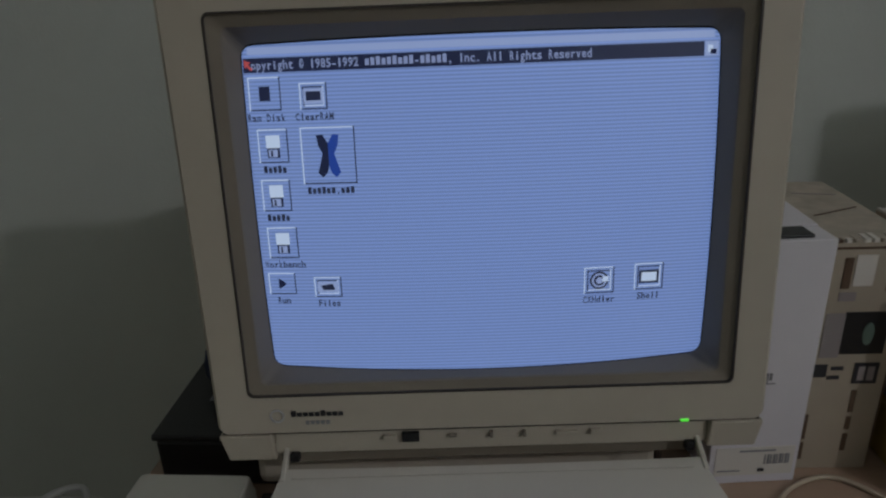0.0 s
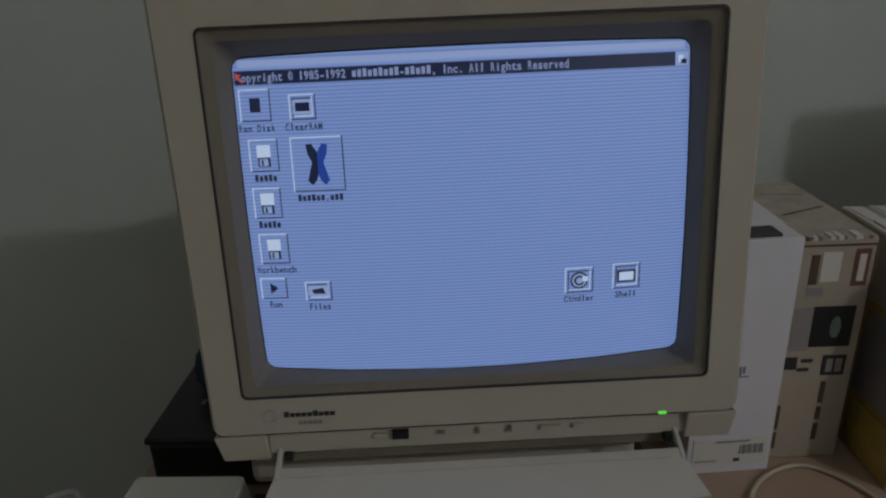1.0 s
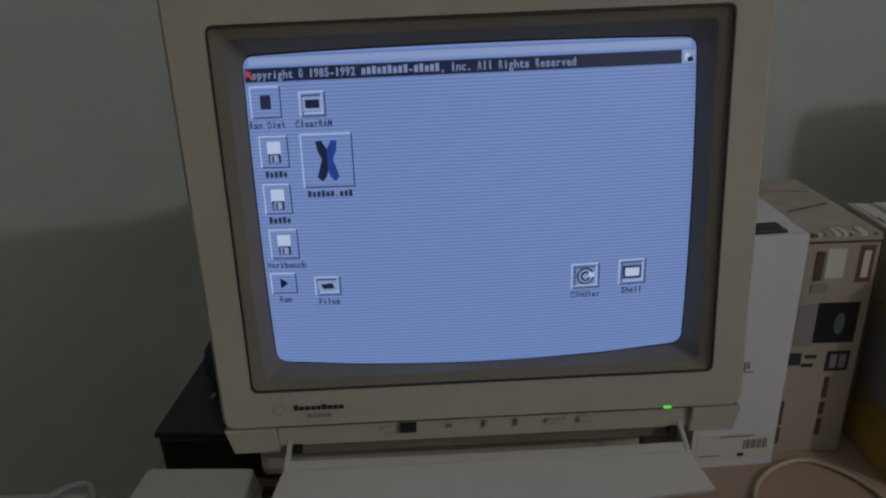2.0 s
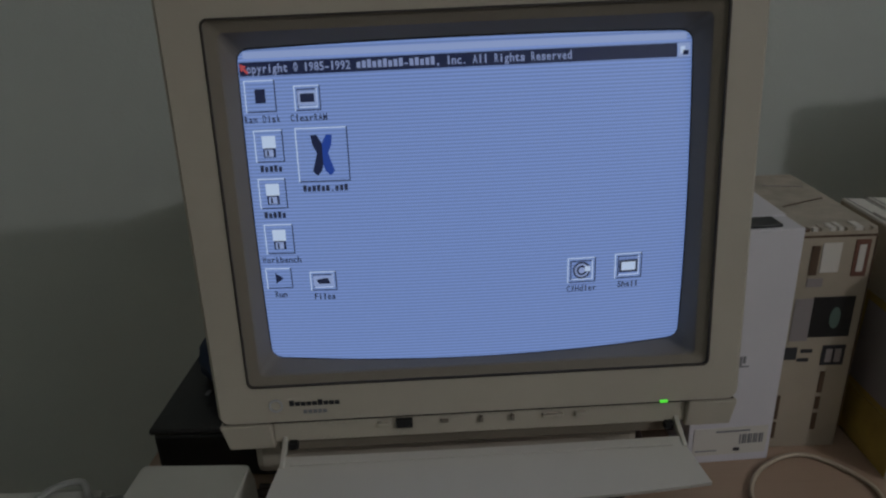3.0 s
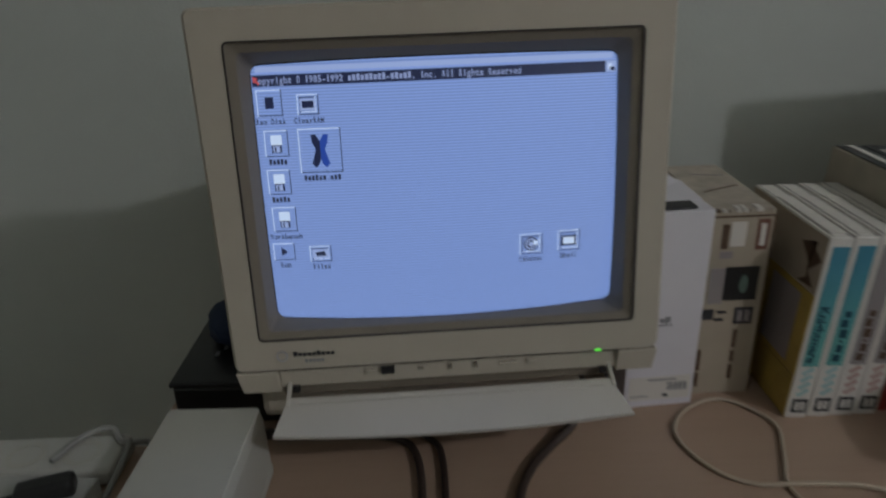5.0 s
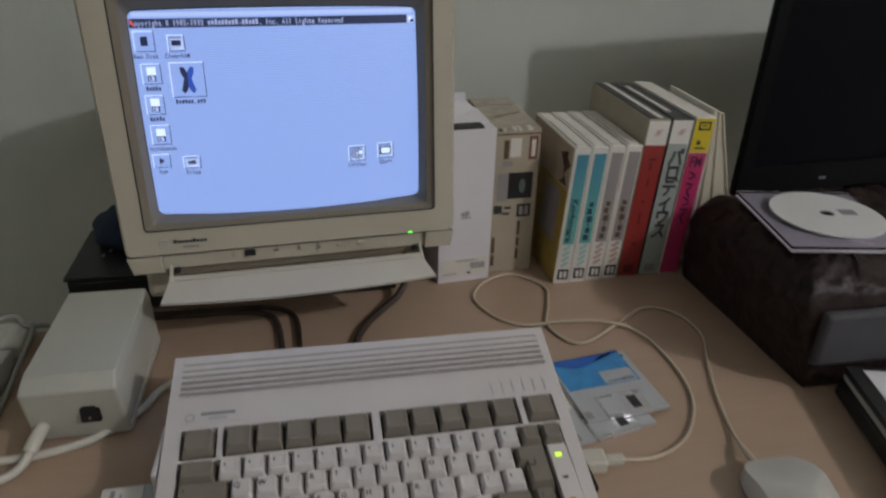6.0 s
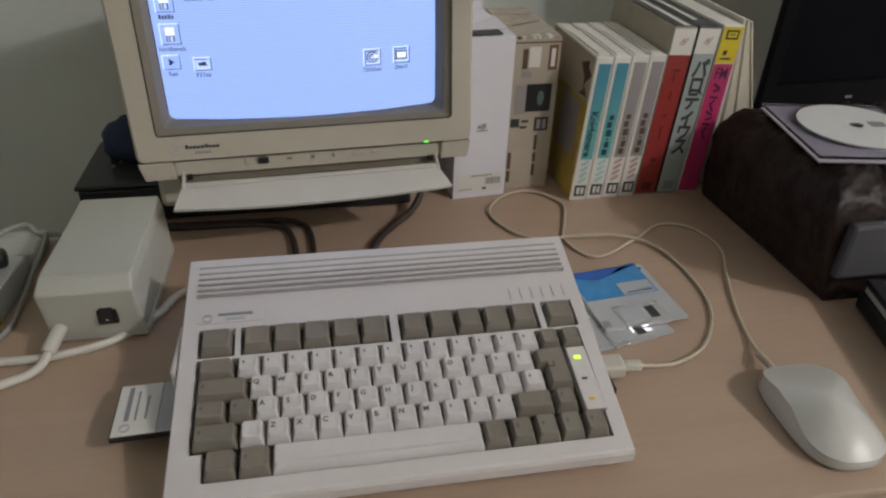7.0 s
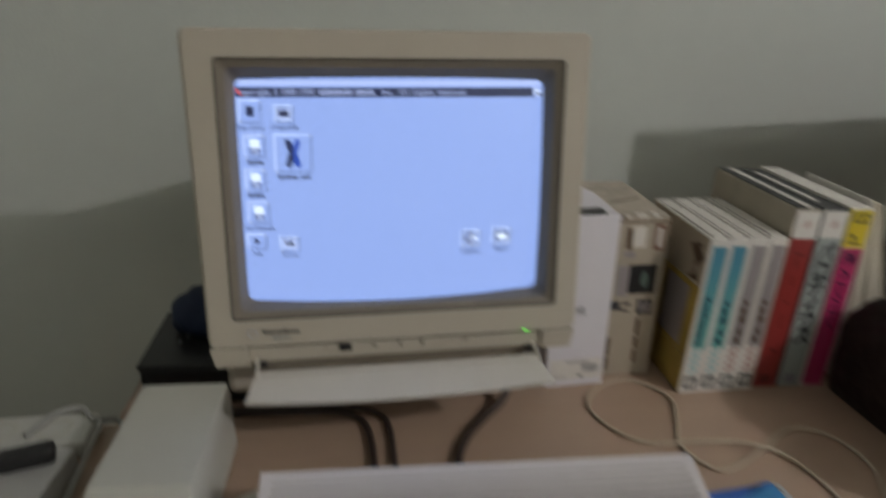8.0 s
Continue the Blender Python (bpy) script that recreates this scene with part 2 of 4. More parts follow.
def loft(loops, cap_first=False, cap_last=False, bm=None):
    """Skin between closed loops with equal numbers of points."""
    bm = bm or bmesh.new()
    rings = [[bm.verts.new(p) for p in lp] for lp in loops]
    n = len(rings[0])
    for a, b in zip(rings, rings[1:]):
        for i in range(n):
            bm.faces.new((a[i], a[(i + 1) % n], b[(i + 1) % n], b[i]))
    if cap_first:
        bm.faces.new(rings[0])
    if cap_last:
        bm.faces.new(rings[-1])
    return bm


def prism(outline, z0, z1, bevel=0.0):
    """Upright prism over an outline in plan."""
    loops = [[(x, y, z0) for x, y in outline], [(x, y, z1) for x, y in outline]]
    bm = loft(loops, True, True)
    if bevel:
        bmesh.ops.bevel(bm, geom=[e for e in bm.edges], offset=bevel, segments=2, affect="EDGES", profile=0.5)
    return bm


def tube(points, r, sides=10, closed=False, steps=8):
    """Round cable through points, smoothed as a Catmull-Rom curve."""
    P = [Vector(p) for p in points]
    out = []
    for i in range(len(P) - 1):
        p0, p1, p2, p3 = P[max(i - 1, 0)], P[i], P[i + 1], P[min(i + 2, len(P) - 1)]
        for k in range(steps):
            t = k / steps
            out.append(0.5 * ((2 * p1) + (p2 - p0) * t + (2 * p0 - 5 * p1 + 4 * p2 - p3) * t * t + (3 * p1 - p0 - 3 * p2 + p3) * t ** 3))
    out.append(P[-1])
    loops = []
    for i, p in enumerate(out):
        d = (out[min(i + 1, len(out) - 1)] - out[max(i - 1, 0)]).normalized()
        side = d.cross(Vector((0, 0, 1)))
        side = side.normalized() if side.length > 1e-4 else Vector((1, 0, 0))
        up = side.cross(d)
        loops.append([p + r * (math.cos(a) * side + math.sin(a) * up) for a in [2 * math.pi * k / sides for k in range(sides)]])
    return loft(loops, True, True)


def disc_prism(cx, cy, z0, z1, r, n=40, hole=0.0):
    o = [(cx + r * math.cos(2 * math.pi * i / n), cy + r * math.sin(2 * math.pi * i / n)) for i in range(n)]
    if not hole:
        return loft([[(x, y, z0) for x, y in o], [(x, y, z1) for x, y in o]], True, True)
    h = [(cx + hole * math.cos(2 * math.pi * i / n), cy + hole * math.sin(2 * math.pi * i / n)) for i in range(n)]
    return loft([[(x, y, z1) for x, y in h], [(x, y, z1) for x, y in o], [(x, y, z0) for x, y in o], [(x, y, z0) for x, y in h], [(x, y, z1) for x, y in h]])


def letters(text, size, align="CENTER", bold=0.0):
    """Flat outline letters as a mesh in the xy plane."""
    cu = bpy.data.curves.new("letters", "FONT")
    cu.body, cu.size, cu.align_x, cu.align_y = text, size, align, "CENTER"
    cu.resolution_u = 2
    cu.offset = bold
    ob = bpy.data.objects.new("letters", cu)
    scene.collection.objects.link(ob)
    me = bpy.data.meshes.new_from_object(ob.evaluated_get(bpy.context.evaluated_depsgraph_get()))
    bpy.data.objects.remove(ob)
    bpy.data.curves.remove(cu)
    return me


def cells(xs, ys, level, plane):
    """A stepped sheet: every cell of the grid lies at its own level below a plane; walls close the steps."""
    bm = bmesh.new()
    cache = {}

    def vert(x, y, d):
        k = (round(x, 6), round(y, 6), round(d, 6))
        if k not in cache:
            cache[k] = bm.verts.new(plane(x, y, d))
        return cache[k]

    nx, ny = len(xs) - 1, len(ys) - 1
    lv = [[level((xs[i] + xs[i + 1]) / 2, (ys[j] + ys[j + 1]) / 2) for j in range(ny)] for i in range(nx)]
    for i in range(nx):
        for j in range(ny):
            d = lv[i][j]
            bm.faces.new([vert(xs[i], ys[j], d), vert(xs[i + 1], ys[j], d), vert(xs[i + 1], ys[j + 1], d), vert(xs[i], ys[j + 1], d)])
            if i + 1 < nx and abs(lv[i + 1][j] - d) > 1e-6:
                e = lv[i + 1][j]
                bm.faces.new([vert(xs[i + 1], ys[j], d), vert(xs[i + 1], ys[j], e), vert(xs[i + 1], ys[j + 1], e), vert(xs[i + 1], ys[j + 1], d)])
            if j + 1 < ny and abs(lv[i][j + 1] - d) > 1e-6:
                e = lv[i][j + 1]
                bm.faces.new([vert(xs[i], ys[j + 1], d), vert(xs[i + 1], ys[j + 1], d), vert(xs[i + 1], ys[j + 1], e), vert(xs[i], ys[j + 1], e)])
    return bm


# ---- the room ----
def structure(name, bm, mat, label):
    return solid(name, bm, mat, label, name.split("_")[0], kind="structure")


structure("floor", box(-1.25, 4.3, -3.2, WALL + 0.1, -0.1, 0), FLOOR, "brown vinyl floor under the desk")
structure("wall_north", box(-1.25, 4.3, WALL, WALL + 0.1, 0, 2.9), PAINT, "pale grey-green painted wall behind the desk")
structure("wall_south", box(-1.25, 4.3, -3.3, -3.2, 0, 2.9), PAINT, "pale grey-green painted wall behind the room")
# side walls out of view: west set near, east far, to balance bounced light
structure("wall_west", box(-1.35, -1.25, -3.3, WALL + 0.1, 0, 2.9), PAINT, "unseen pale grey-green side wall, placed to set the bounce light")
structure("wall_east", box(4.3, 4.4, -3.3, WALL + 0.1, 0, 2.9), PAINT, "unseen pale grey-green side wall, placed to set the bounce light")
structure("ceiling", box(-1.35, 4.4, -3.3, WALL + 0.1, 2.9, 3.0), CEIL, "plain white ceiling")


# ---- desk ----
def desk():
    d = thing("desk", pose(0, 0, 0), "pale beech laminate desk with a straight front edge", "desk")
    outline = [(-0.80, -0.258), (1.15, -0.276), (1.15, 0.47), (-0.345, 0.47), (-0.345, 0.172), (-0.80, 0.172)]
    part("tabletop", prism(outline, DESK - 0.025, DESK, 0.0030), BEECH, d)
    part("side_panel", box(-0.78, -0.76, -0.24, 0.162, 0, DESK - 0.025, 0.001), BEECH, d)
    part("side_panel", box(1.11, 1.13, -0.24, 0.38, 0, DESK - 0.025, 0.001), BEECH, d)


desk()


# ---- the picture-tube monitor ----
def monitor():
    F = pose(-0.0615, 0.1465, 0.992, -6.7, 0, 3.9)   # middle of the bezel's opening
    t = thing("crt_monitor", F, "beige CRT computer monitor switched on, control flap hanging open", "monitor")

    # case: front frame, a little wider at its head, sides and the tapering back
    hole = rounded(-0.1497, 0.1500, -0.1122, 0.1146, 0.004)

    def flare(lp):
        return [(x * (1 + (0.022 if x < 0 else 0.010) * (z + 0.139) / 0.277), z) for x, z in lp]
    out0 = flare(rounded(-0.1695, 0.1695, -0.1375, 0.136, 0.005))
    out1 = flare(rounded(-0.172, 0.172, -0.139, 0.138, 0.007))
    out2 = flare(rounded(-0.170, 0.170, -0.150, 0.136, 0.010))
    back1 = rounded(-0.156, 0.155, -0.150, 0.100, 0.02)
    back2 = rounded(-0.105, 0.105, -0.120, 0.030, 0.03)

    def at(lp, y):
        return [(x, y, z) for x, z in lp]
    bm = loft([at(hole, 0.004), at(hole, 0.0), at(out0, 0.0), at(out1, 0.003), at(out1, 0.034), at(out2, 0.036), at(out2, 0.085), at(back1, 0.12), at(back2, 0.36)], False, True)
    part("case", bm, BEIGE, t)
    # the case runs on downwards beside the controls, behind a fine joint
    for x0, x1, taper in ((-0.1721, -0.1385, 0.004), (0.1395, 0.1721, 0.003)):
        out_lo, in_lo = (x0 + taper, x1 + 0.001) if x0 < 0 else (x0 - 0.001, x1 - taper)
        cb = loft([[(x0, 0.0006, -0.1396), (x1, 0.0006, -0.1396), (x1, 0.060, -0.1398), (x0, 0.060, -0.1398)],
                   [(out_lo, 0.004, -0.1590), (in_lo, 0.004, -0.1590), (in_lo, 0.060, -0.1590), (out_lo, 0.060, -0.1590)]], True, True)
        bmesh.ops.bevel(cb, geom=list(cb.edges), offset=0.0012, segments=2, affect="EDGES", profile=0.5)
        part("corner_block", cb, BEIGE, t)

    # dark frame that slopes in to the tube
    def glass(x, z):
        return 0.011 + 0.013 * ((x / 0.14) ** 2 * 0.55 + (z / 0.105) ** 2 * 0.45)

    def dense(lp):
        out = []
        for (x0, z0), (x1, z1) in zip(lp, lp[1:] + lp[:1]):
            n = 12 if abs(x1 - x0) + abs(z1 - z0) > 0.05 else 1
            out += [(x0 + (x1 - x0) * k / n, z0 + (z1 - z0) * k / n) for k in range(n)]
        return out
    inner = []
    for x, z in dense(rounded(-0.1374, 0.1374, -0.1012, 0.0985, 0.0075)):
        z += (0.0020 if z > 0 else -0.0044) * (1 - (x / 0.137) ** 2)
        inner.append((x, glass(x, z) - 0.0008, z))
    band = dense(rounded(-0.1425, 0.1425, -0.1065, 0.1072, 0.004))
    step = dense(rounded(-0.1418, 0.1418, -0.1058, 0.1065, 0.004))
    part("bezel", loft([at(dense(hole), 0.0012), at(band, 0.0042), at(step, 0.0056), inner]), TAUPE, t, "dark taupe bezel round the tube")
    rim = rounded(-0.1502, 0.1505, -0.1127, 0.1151, 0.0044)
    rim_in = rounded(-0.1491, 0.1494, -0.1116, 0.1140, 0.0036)
    part("rim", loft([at(rim, -0.0001), at(rim, -0.0004), at(rim_in, -0.0004), at(rim_in, 0.0018)]), DARK_BROWN, t, "thin dark line round the bezel")

    # tube
    def patch(x0, x1, z0, z1, lift, nx=1, nz=1):
        b = bmesh.new()
        g = [[b.verts.new((x0 + (x1 - x0) * i / nx, glass(x0 + (x1 - x0) * i / nx, z0 + (z1 - z0) * j / nz) - lift, z0 + (z1 - z0) * j / nz)) for j in range(nz + 1)] for i in range(nx + 1)]
        for i in range(nx):
            for j in range(nz):
                b.faces.new((g[i][j], g[i + 1][j], g[i + 1][j + 1], g[i][j + 1]))
        return b

    screen = part("screen", patch(-0.146, 0.146, -0.112, 0.109, 0.0, 36, 28), BLACK, t, "curved dark glass of the tube", smooth=True)
    # the lit picture, bowed at its lower edge
    b = bmesh.new()
    nx, nz = 40, 30
    r = 0.006
    g = []
    for i in range(nx + 1):
        x = 0.1368 * math.sin(0.5 * math.pi * (2 * i / nx - 1))
        ex = max(0, abs(x) - (0.1368 - r))
        cut = r - math.sqrt(max(0, r * r - ex * ex))
        lo = -0.1005 - 0.0046 * (1 - (x / 0.137) ** 2) + cut
        hi = 0.0975 + 0.002 * (1 - (x / 0.137) ** 2) - cut
        g.append([b.verts.new((x, glass(x, lo + (hi - lo) * j / nz) - 0.0005, lo + (hi - lo) * j / nz)) for j in range(nz + 1)])
    for i in range(nx):
        for j in range(nz):
            b.faces.new((g[i][j], g[i + 1][j], g[i + 1][j + 1], g[i][j + 1]))
    part("picture", b, GLOW, screen, "pale blue-grey desktop picture with scan lines", smooth=True)

    def shape(name, x0, x1, z0, z1, mat, layer=1, label=""):
        part(name, patch(x0, x1, z0, z1, 0.0005 + 0.0002 * layer, max(1, int((x1 - x0) / 0.008)), max(1, int((z1 - z0) / 0.01))), mat, screen, label)

    def poly(name, pts, mat, layer=2):
        bb = bmesh.new()
        bb.faces.new([bb.verts.new((x, glass(x, z) - 0.0005 - 0.0002 * layer, z)) for x, z in pts])
        part(name, bb, mat, screen)

    def spell(text, x, z, pitch, size, mat):
        """Fixed-pitch screen lettering; each # is a plain block."""
        out = bmesh.new()
        for i, ch in enumerate(text):
            cx = x + pitch * (i + 0.5)
            if ch == " ":
                continue
            if ch == "#":
                w, h = pitch * 0.36, size * (0.34, 0.26, 0.30)[i % 3]
                pts = [(cx - w, z - size * 0.28), (cx + w, z - size * 0.28), (cx + w, z - size * 0.28 + 2 * h), (cx - w, z - size * 0.28 + 2 * h)]
                out.faces.new([out.verts.new((px, glass(px, pz) - 0.0011, pz)) for px, pz in pts])
                continue
            if ch not in glyphs:
                me = letters(ch, 1.0, "CENTER", 0.02)
                glyphs[ch] = ([(v.co.x, v.co.y) for v in me.vertices], [tuple(p.vertices) for p in me.polygons])
                bpy.data.meshes.remove(me)
            vs, fs = glyphs[ch]
            wide = max(abs(p[0]) for p in vs) * 2
            k = min(size * 1.1, pitch * 0.86 / wide)
            row = [out.verts.new((cx + px * k, glass(cx + px * k, z + pz * size) - 0.0011, z + pz * size)) for px, pz in vs]
            for f in fs:
                out.faces.new([row[j] for j in f])
        me = bpy.data.meshes.new("lettering")
        out.to_mesh(me)
        out.free()
        me.materials.append(mat)
        part("lettering", me, mat, screen)

    glyphs = {}
    shape("top_strip", -0.1335, 0.1335, 0.0925, 0.0965, GLOW_PALE)
    shape("title_bar", -0.1362, 0.1275, 0.0825, 0.0905, GLOW_NAVY, 1, "dark title bar")
    spell(" opyright \u00a9 1985-1992 #########-#####, Inc. All Rights Reserved", -0.1350, 0.0864, 0.00314, 0.0070, GLOW_TEXT)
    shape("screen_gadget", 0.1280, 0.1358, 0.0825, 0.0905, GLOW_PALE)
    shape("gadget_square", 0.1295, 0.1325, 0.0845, 0.0885, GLOW_WHITE, 2)
    shape("gadget_square", 0.1310, 0.1345, 0.0835, 0.0862, GLOW_NAVY, 3)
    poly("pointer", [(-0.1358, 0.0897), (-0.1318, 0.0883), (-0.1332, 0.0872), (-0.1306, 0.0846), (-0.1317, 0.0835), (-0.1340, 0.0861), (-0.1352, 0.0850)], GLOW_RED, 4)

    def icon(x0, x1, z0, z1, kind):
        """Raised icon tile with lit upper-left and shaded lower-right edges and its symbol."""
        e = 0.0007
        shape("icon_edge", x0, x1 - e, z1 - e, z1, GLOW_WHITE, 2)
        shape("icon_edge", x0, x0 + e, z0, z1 - e, GLOW_WHITE, 2)
        shape("icon_edge", x0 + e, x1, z0, z0 + e, GLOW_DARK, 2)
        shape("icon_edge", x1 - e, x1, z0 + e, z1, GLOW_DARK, 2)
        cx, cz, w, h = (x0 + x1) / 2, (z0 + z1) / 2, x1 - x0, z1 - z0
        if kind in ("wheel", "window", "card", "drawer"):
            k = 0.0019
            shape("icon_edge", x0 + k, x1 - k - e, z1 - k - e, z1 - k, GLOW_DARK, 2)
            shape("icon_edge", x0 + k, x0 + k + e, z0 + k, z1 - k - e, GLOW_DARK, 2)
            shape("icon_edge", x0 + k + e, x1 - k, z0 + k, z0 + k + e, GLOW_WHITE, 2)
            shape("icon_edge", x1 - k - e, x1 - k, z0 + k + e, z1 - k, GLOW_WHITE, 2)
        if kind == "chip":
            shape("symbol", cx - 0.0032, cx + 0.0032, cz - 0.004, cz + 0.0042, GLOW_NAVY, 2)
        elif kind == "card":
            shape("symbol", cx - w * 0.36, cx + w * 0.36, cz - h * 0.28, cz + h * 0.28, GLOW_PALE, 3)
            shape("symbol", cx - w * 0.27, cx + w * 0.27, cz - h * 0.16, cz + h * 0.18, GLOW_NAVY, 4)
        elif kind == "disk":
            shape("symbol", cx - 0.0042, cx + 0.0042, cz - 0.0012, cz + 0.0062, GLOW_WHITE, 2)
            shape("symbol", cx - 0.0038, cx + 0.0038, cz - 0.0068, cz - 0.0012, GLOW_NAVY, 2)
            shape("symbol", cx - 0.0028, cx + 0.0024, cz - 0.0064, cz - 0.0020, GLOW_PALE, 3)
            shape("symbol", cx - 0.0016, cx - 0.0004, cz - 0.0060, cz - 0.0026, GLOW_NAVY, 4)
        elif kind == "play":
            poly("symbol", [(cx - 0.0022, cz + 0.0036), (cx + 0.0030, cz), (cx - 0.0022, cz - 0.0036)], GLOW_NAVY)
        elif kind == "drawer":
            shape("symbol", cx - w * 0.38, cx + w * 0.38, cz - h * 0.26, cz + h * 0.28, GLOW_PALE, 3)
            poly("symbol", [(cx - 0.003, cz - 0.0018), (cx + 0.0045, cz - 0.0018), (cx + 0.003, cz + 0.0022), (cx - 0.0045, cz + 0.0010)], GLOW_DARK, 4)
        elif kind == "window":
            shape("symbol", cx - w * 0.34, cx + w * 0.34, cz - h * 0.26, cz + h * 0.24, GLOW_DARK, 3)
            shape("symbol", cx - w * 0.26, cx + w * 0.26, cz - h * 0.18, cz + h * 0.16, GLOW_WHITE, 4)
        elif kind == "wheel":
            for rad, mat, layer in ((0.0058, GLOW_DARK, 3), (0.0046, GLOW_PALE, 4), (0.0034, GLOW_NAVY, 5), (0.0021, GLOW_PALE, 6)):
                poly("symbol", [(cx + rad * math.cos(k * math.pi / 8), cz + rad * math.sin(k * math.pi / 8)) for k in range(16)], mat, layer)
            shape("symbol", cx + w * 0.10, cx + w * 0.30, cz - h * 0.04, cz + h * 0.16, GLOW_WHITE, 7)
        elif kind == "cross":
            for sx, mat in ((-1, GLOW_NAVY), (1, GLOW_BLUE)):
                arm = [(0.0, 0.0070), (0.0030, 0.0122), (0.0066, 0.0118), (0.0058, 0.0060), (0.0034, 0.0010), (0.0052, -0.0050), (0.0068, -0.0100), (0.0040, -0.0128), (0.0012, -0.0100), (0.0, -0.0060)]
                poly("symbol", [(cx + sx * x, cz + z) for x, z in arm[::sx]], mat, 3)

    for x0, x1, z0, z1, kind, name in (
            (-0.1345, -0.1155, 0.0610, 0.0800, "chip", "Ram Disk"), (-0.1045, -0.0885, 0.0610, 0.0760, "card", "ClearRAM"),
            (-0.1315, -0.1135, 0.0310, 0.0505, "disk", ""), (-0.1060, -0.0740, 0.0180, 0.0510, "cross", "-"),
            (-0.1320, -0.1145, 0.0020, 0.0210, "disk", ""), (-0.1315, -0.1130, -0.0275, -0.0080, "disk", "Workbench"),
            (-0.1340, -0.1170, -0.0510, -0.0370, "play", "Run"), (-0.1055, -0.0885, -0.0530, -0.0400, "drawer", "Files"),
            (0.0600, 0.0785, -0.0560, -0.0390, "wheel", "CXHdler"), (0.0910, 0.1090, -0.0550, -0.0380, "window", "Shell")):
        icon(x0, x1, z0, z1, kind)
        cx = (x0 + x1) / 2
        if name in ("", "-"):
            name = "#####" if name == "" else "######.###"
        spell(name, cx - 0.00142 * len(name), z0 - 0.0042, 0.00284, 0.0060, GLOW_DARK)

    # badge, lamp and the control strip
    part("badge", disc_ring(0.0046, 0.0034), SILVER, t, "faint round badge", pose(-0.133, -0.0006, -0.1255, 90))
    for i in range(9):
        h = (0.0019, 0.0013, 0.0013, 0.0013, 0.0013, 0.0019, 0.0013, 0.0013, 0.0013)[i]
        part("badge_bar", box(-0.1242 + 0.0037 * i, -0.1242 + 0.0037 * i + 0.0030, -0.0006, 0.0004, -0.1262, -0.1262 + 2 * h), INK, t)
    for i in range(5):
        part("badge_bar", box(-0.1155 + 0.0032 * i, -0.1155 + 0.0032 * i + 0.0024, -0.0006, 0.0004, -0.1318, -0.1294), GREY_INK, t)
    part("power_lamp", box(0.1192, 0.1244, -0.0012, 0.002, -0.1379, -0.1363, 0.0004), LED_GREEN, t, "glowing green power lamp")
    part("control_strip", box(-0.1380, 0.1390, 0.006, 0.05, -0.1560, -0.1398, 0.001), BEIGE, t)
    part("joint", box(-0.1700, 0.1700, 0.0030, 0.05, -0.1400, -0.1389), DARK_BROWN, t, "dark joint over the controls")
    # backing strip closes the gap; taupe instead of beige paints the shade there
    part("recess", box(-0.1370, 0.1385, 0.012, 0.05, -0.1660, -0.1562, 0.001), TAUPE, t, "taupe backing strip painting the shade behind the flap")
    for x0, x1, hgt, mat in ((-0.056, -0.045, 0.0062, BLACK), (-0.068, -0.060, 0.003, BEIGE), (-0.026, -0.021, 0.0016, KEY_GREY), (0.000, 0.0022, 0.004, KEY_GREY),
                             (0.021, 0.0232, 0.004, KEY_GREY), (0.042, 0.056, 0.002, BEIGE), (0.064, 0.072, 0.003, BEIGE)):
        part("control", box(x0, x1, 0.003, 0.008, -0.1455 - hgt / 2, -0.1455 + hgt / 2, 0.0004), mat, t)
    # the flap hangs forward on two short arms
    fl = bmesh.new()
    n = 24
    up, dn, upb, dnb = [], [], [], []
    for i in range(n + 1):
        u = -1 + 2 * i / n
        bow = 0.005 * (1 - u * u)
        up.append(fl.verts.new((0.131 * u, -0.006 - bow * 0.3, -0.1600)))
        dn.append(fl.verts.new((0.141 * u + 0.001, -0.036 - bow, -0.1757 - bow * 0.6)))
        upb.append(fl.verts.new((0.131 * u, -0.006 - bow * 0.3 + 0.001, -0.1628)))
        dnb.append(fl.verts.new((0.141 * u + 0.001, -0.036 - bow + 0.001, -0.1785 - bow * 0.6)))
    for i in range(n):
        fl.faces.new((up[i], up[i + 1], dn[i + 1], dn[i]))
        fl.faces.new((dn[i], dn[i + 1], dnb[i + 1], dnb[i]))
        fl.faces.new((dnb[i], dnb[i + 1], upb[i + 1], upb[i]))
        fl.faces.new((upb[i], upb[i + 1], up[i + 1], up[i]))
    for i in (0, n):
        fl.faces.new((up[i], dn[i], dnb[i], upb[i]))
    flap = part("control_flap", fl, FLAP_BEIGE, t, "open drop-down flap over the controls")
    for s in (-1, 1):
        part("hinge_arm", box(-0.0016, 0.0016, -0.013, 0.012, -0.0028, 0.0028, 0.0008), FLAP_BEIGE, t, "", pose(s * 0.1318 + 0.001, -0.001, -0.1590, 30, 0, 0))
        part("hinge_pin", box(-0.003, 0.003, -0.003, 0.003, -0.003, 0.003, 0.001), DARK, t, "", pose(s * 0.1265 + 0.001, 0.005, -0.1575))
    part("flap_rib", box(-0.125, 0.125, -0.0016, 0.0016, -0.0006, 0.0006, 0.0004), FLAP_BEIGE, flap, "", pose(0, -0.0115, -0.1618, 28, 0, 0))
    # foot
    part("foot", box(-0.165, 0.120, 0.045, 0.26, -0.205, -0.150, 0.006), BEIGE, t, "beige swivel foot")


def disc_ring(r, hole):
    return disc_prism(0, 0, -0.0004, 0.0004, r, 28, hole)


monitor()


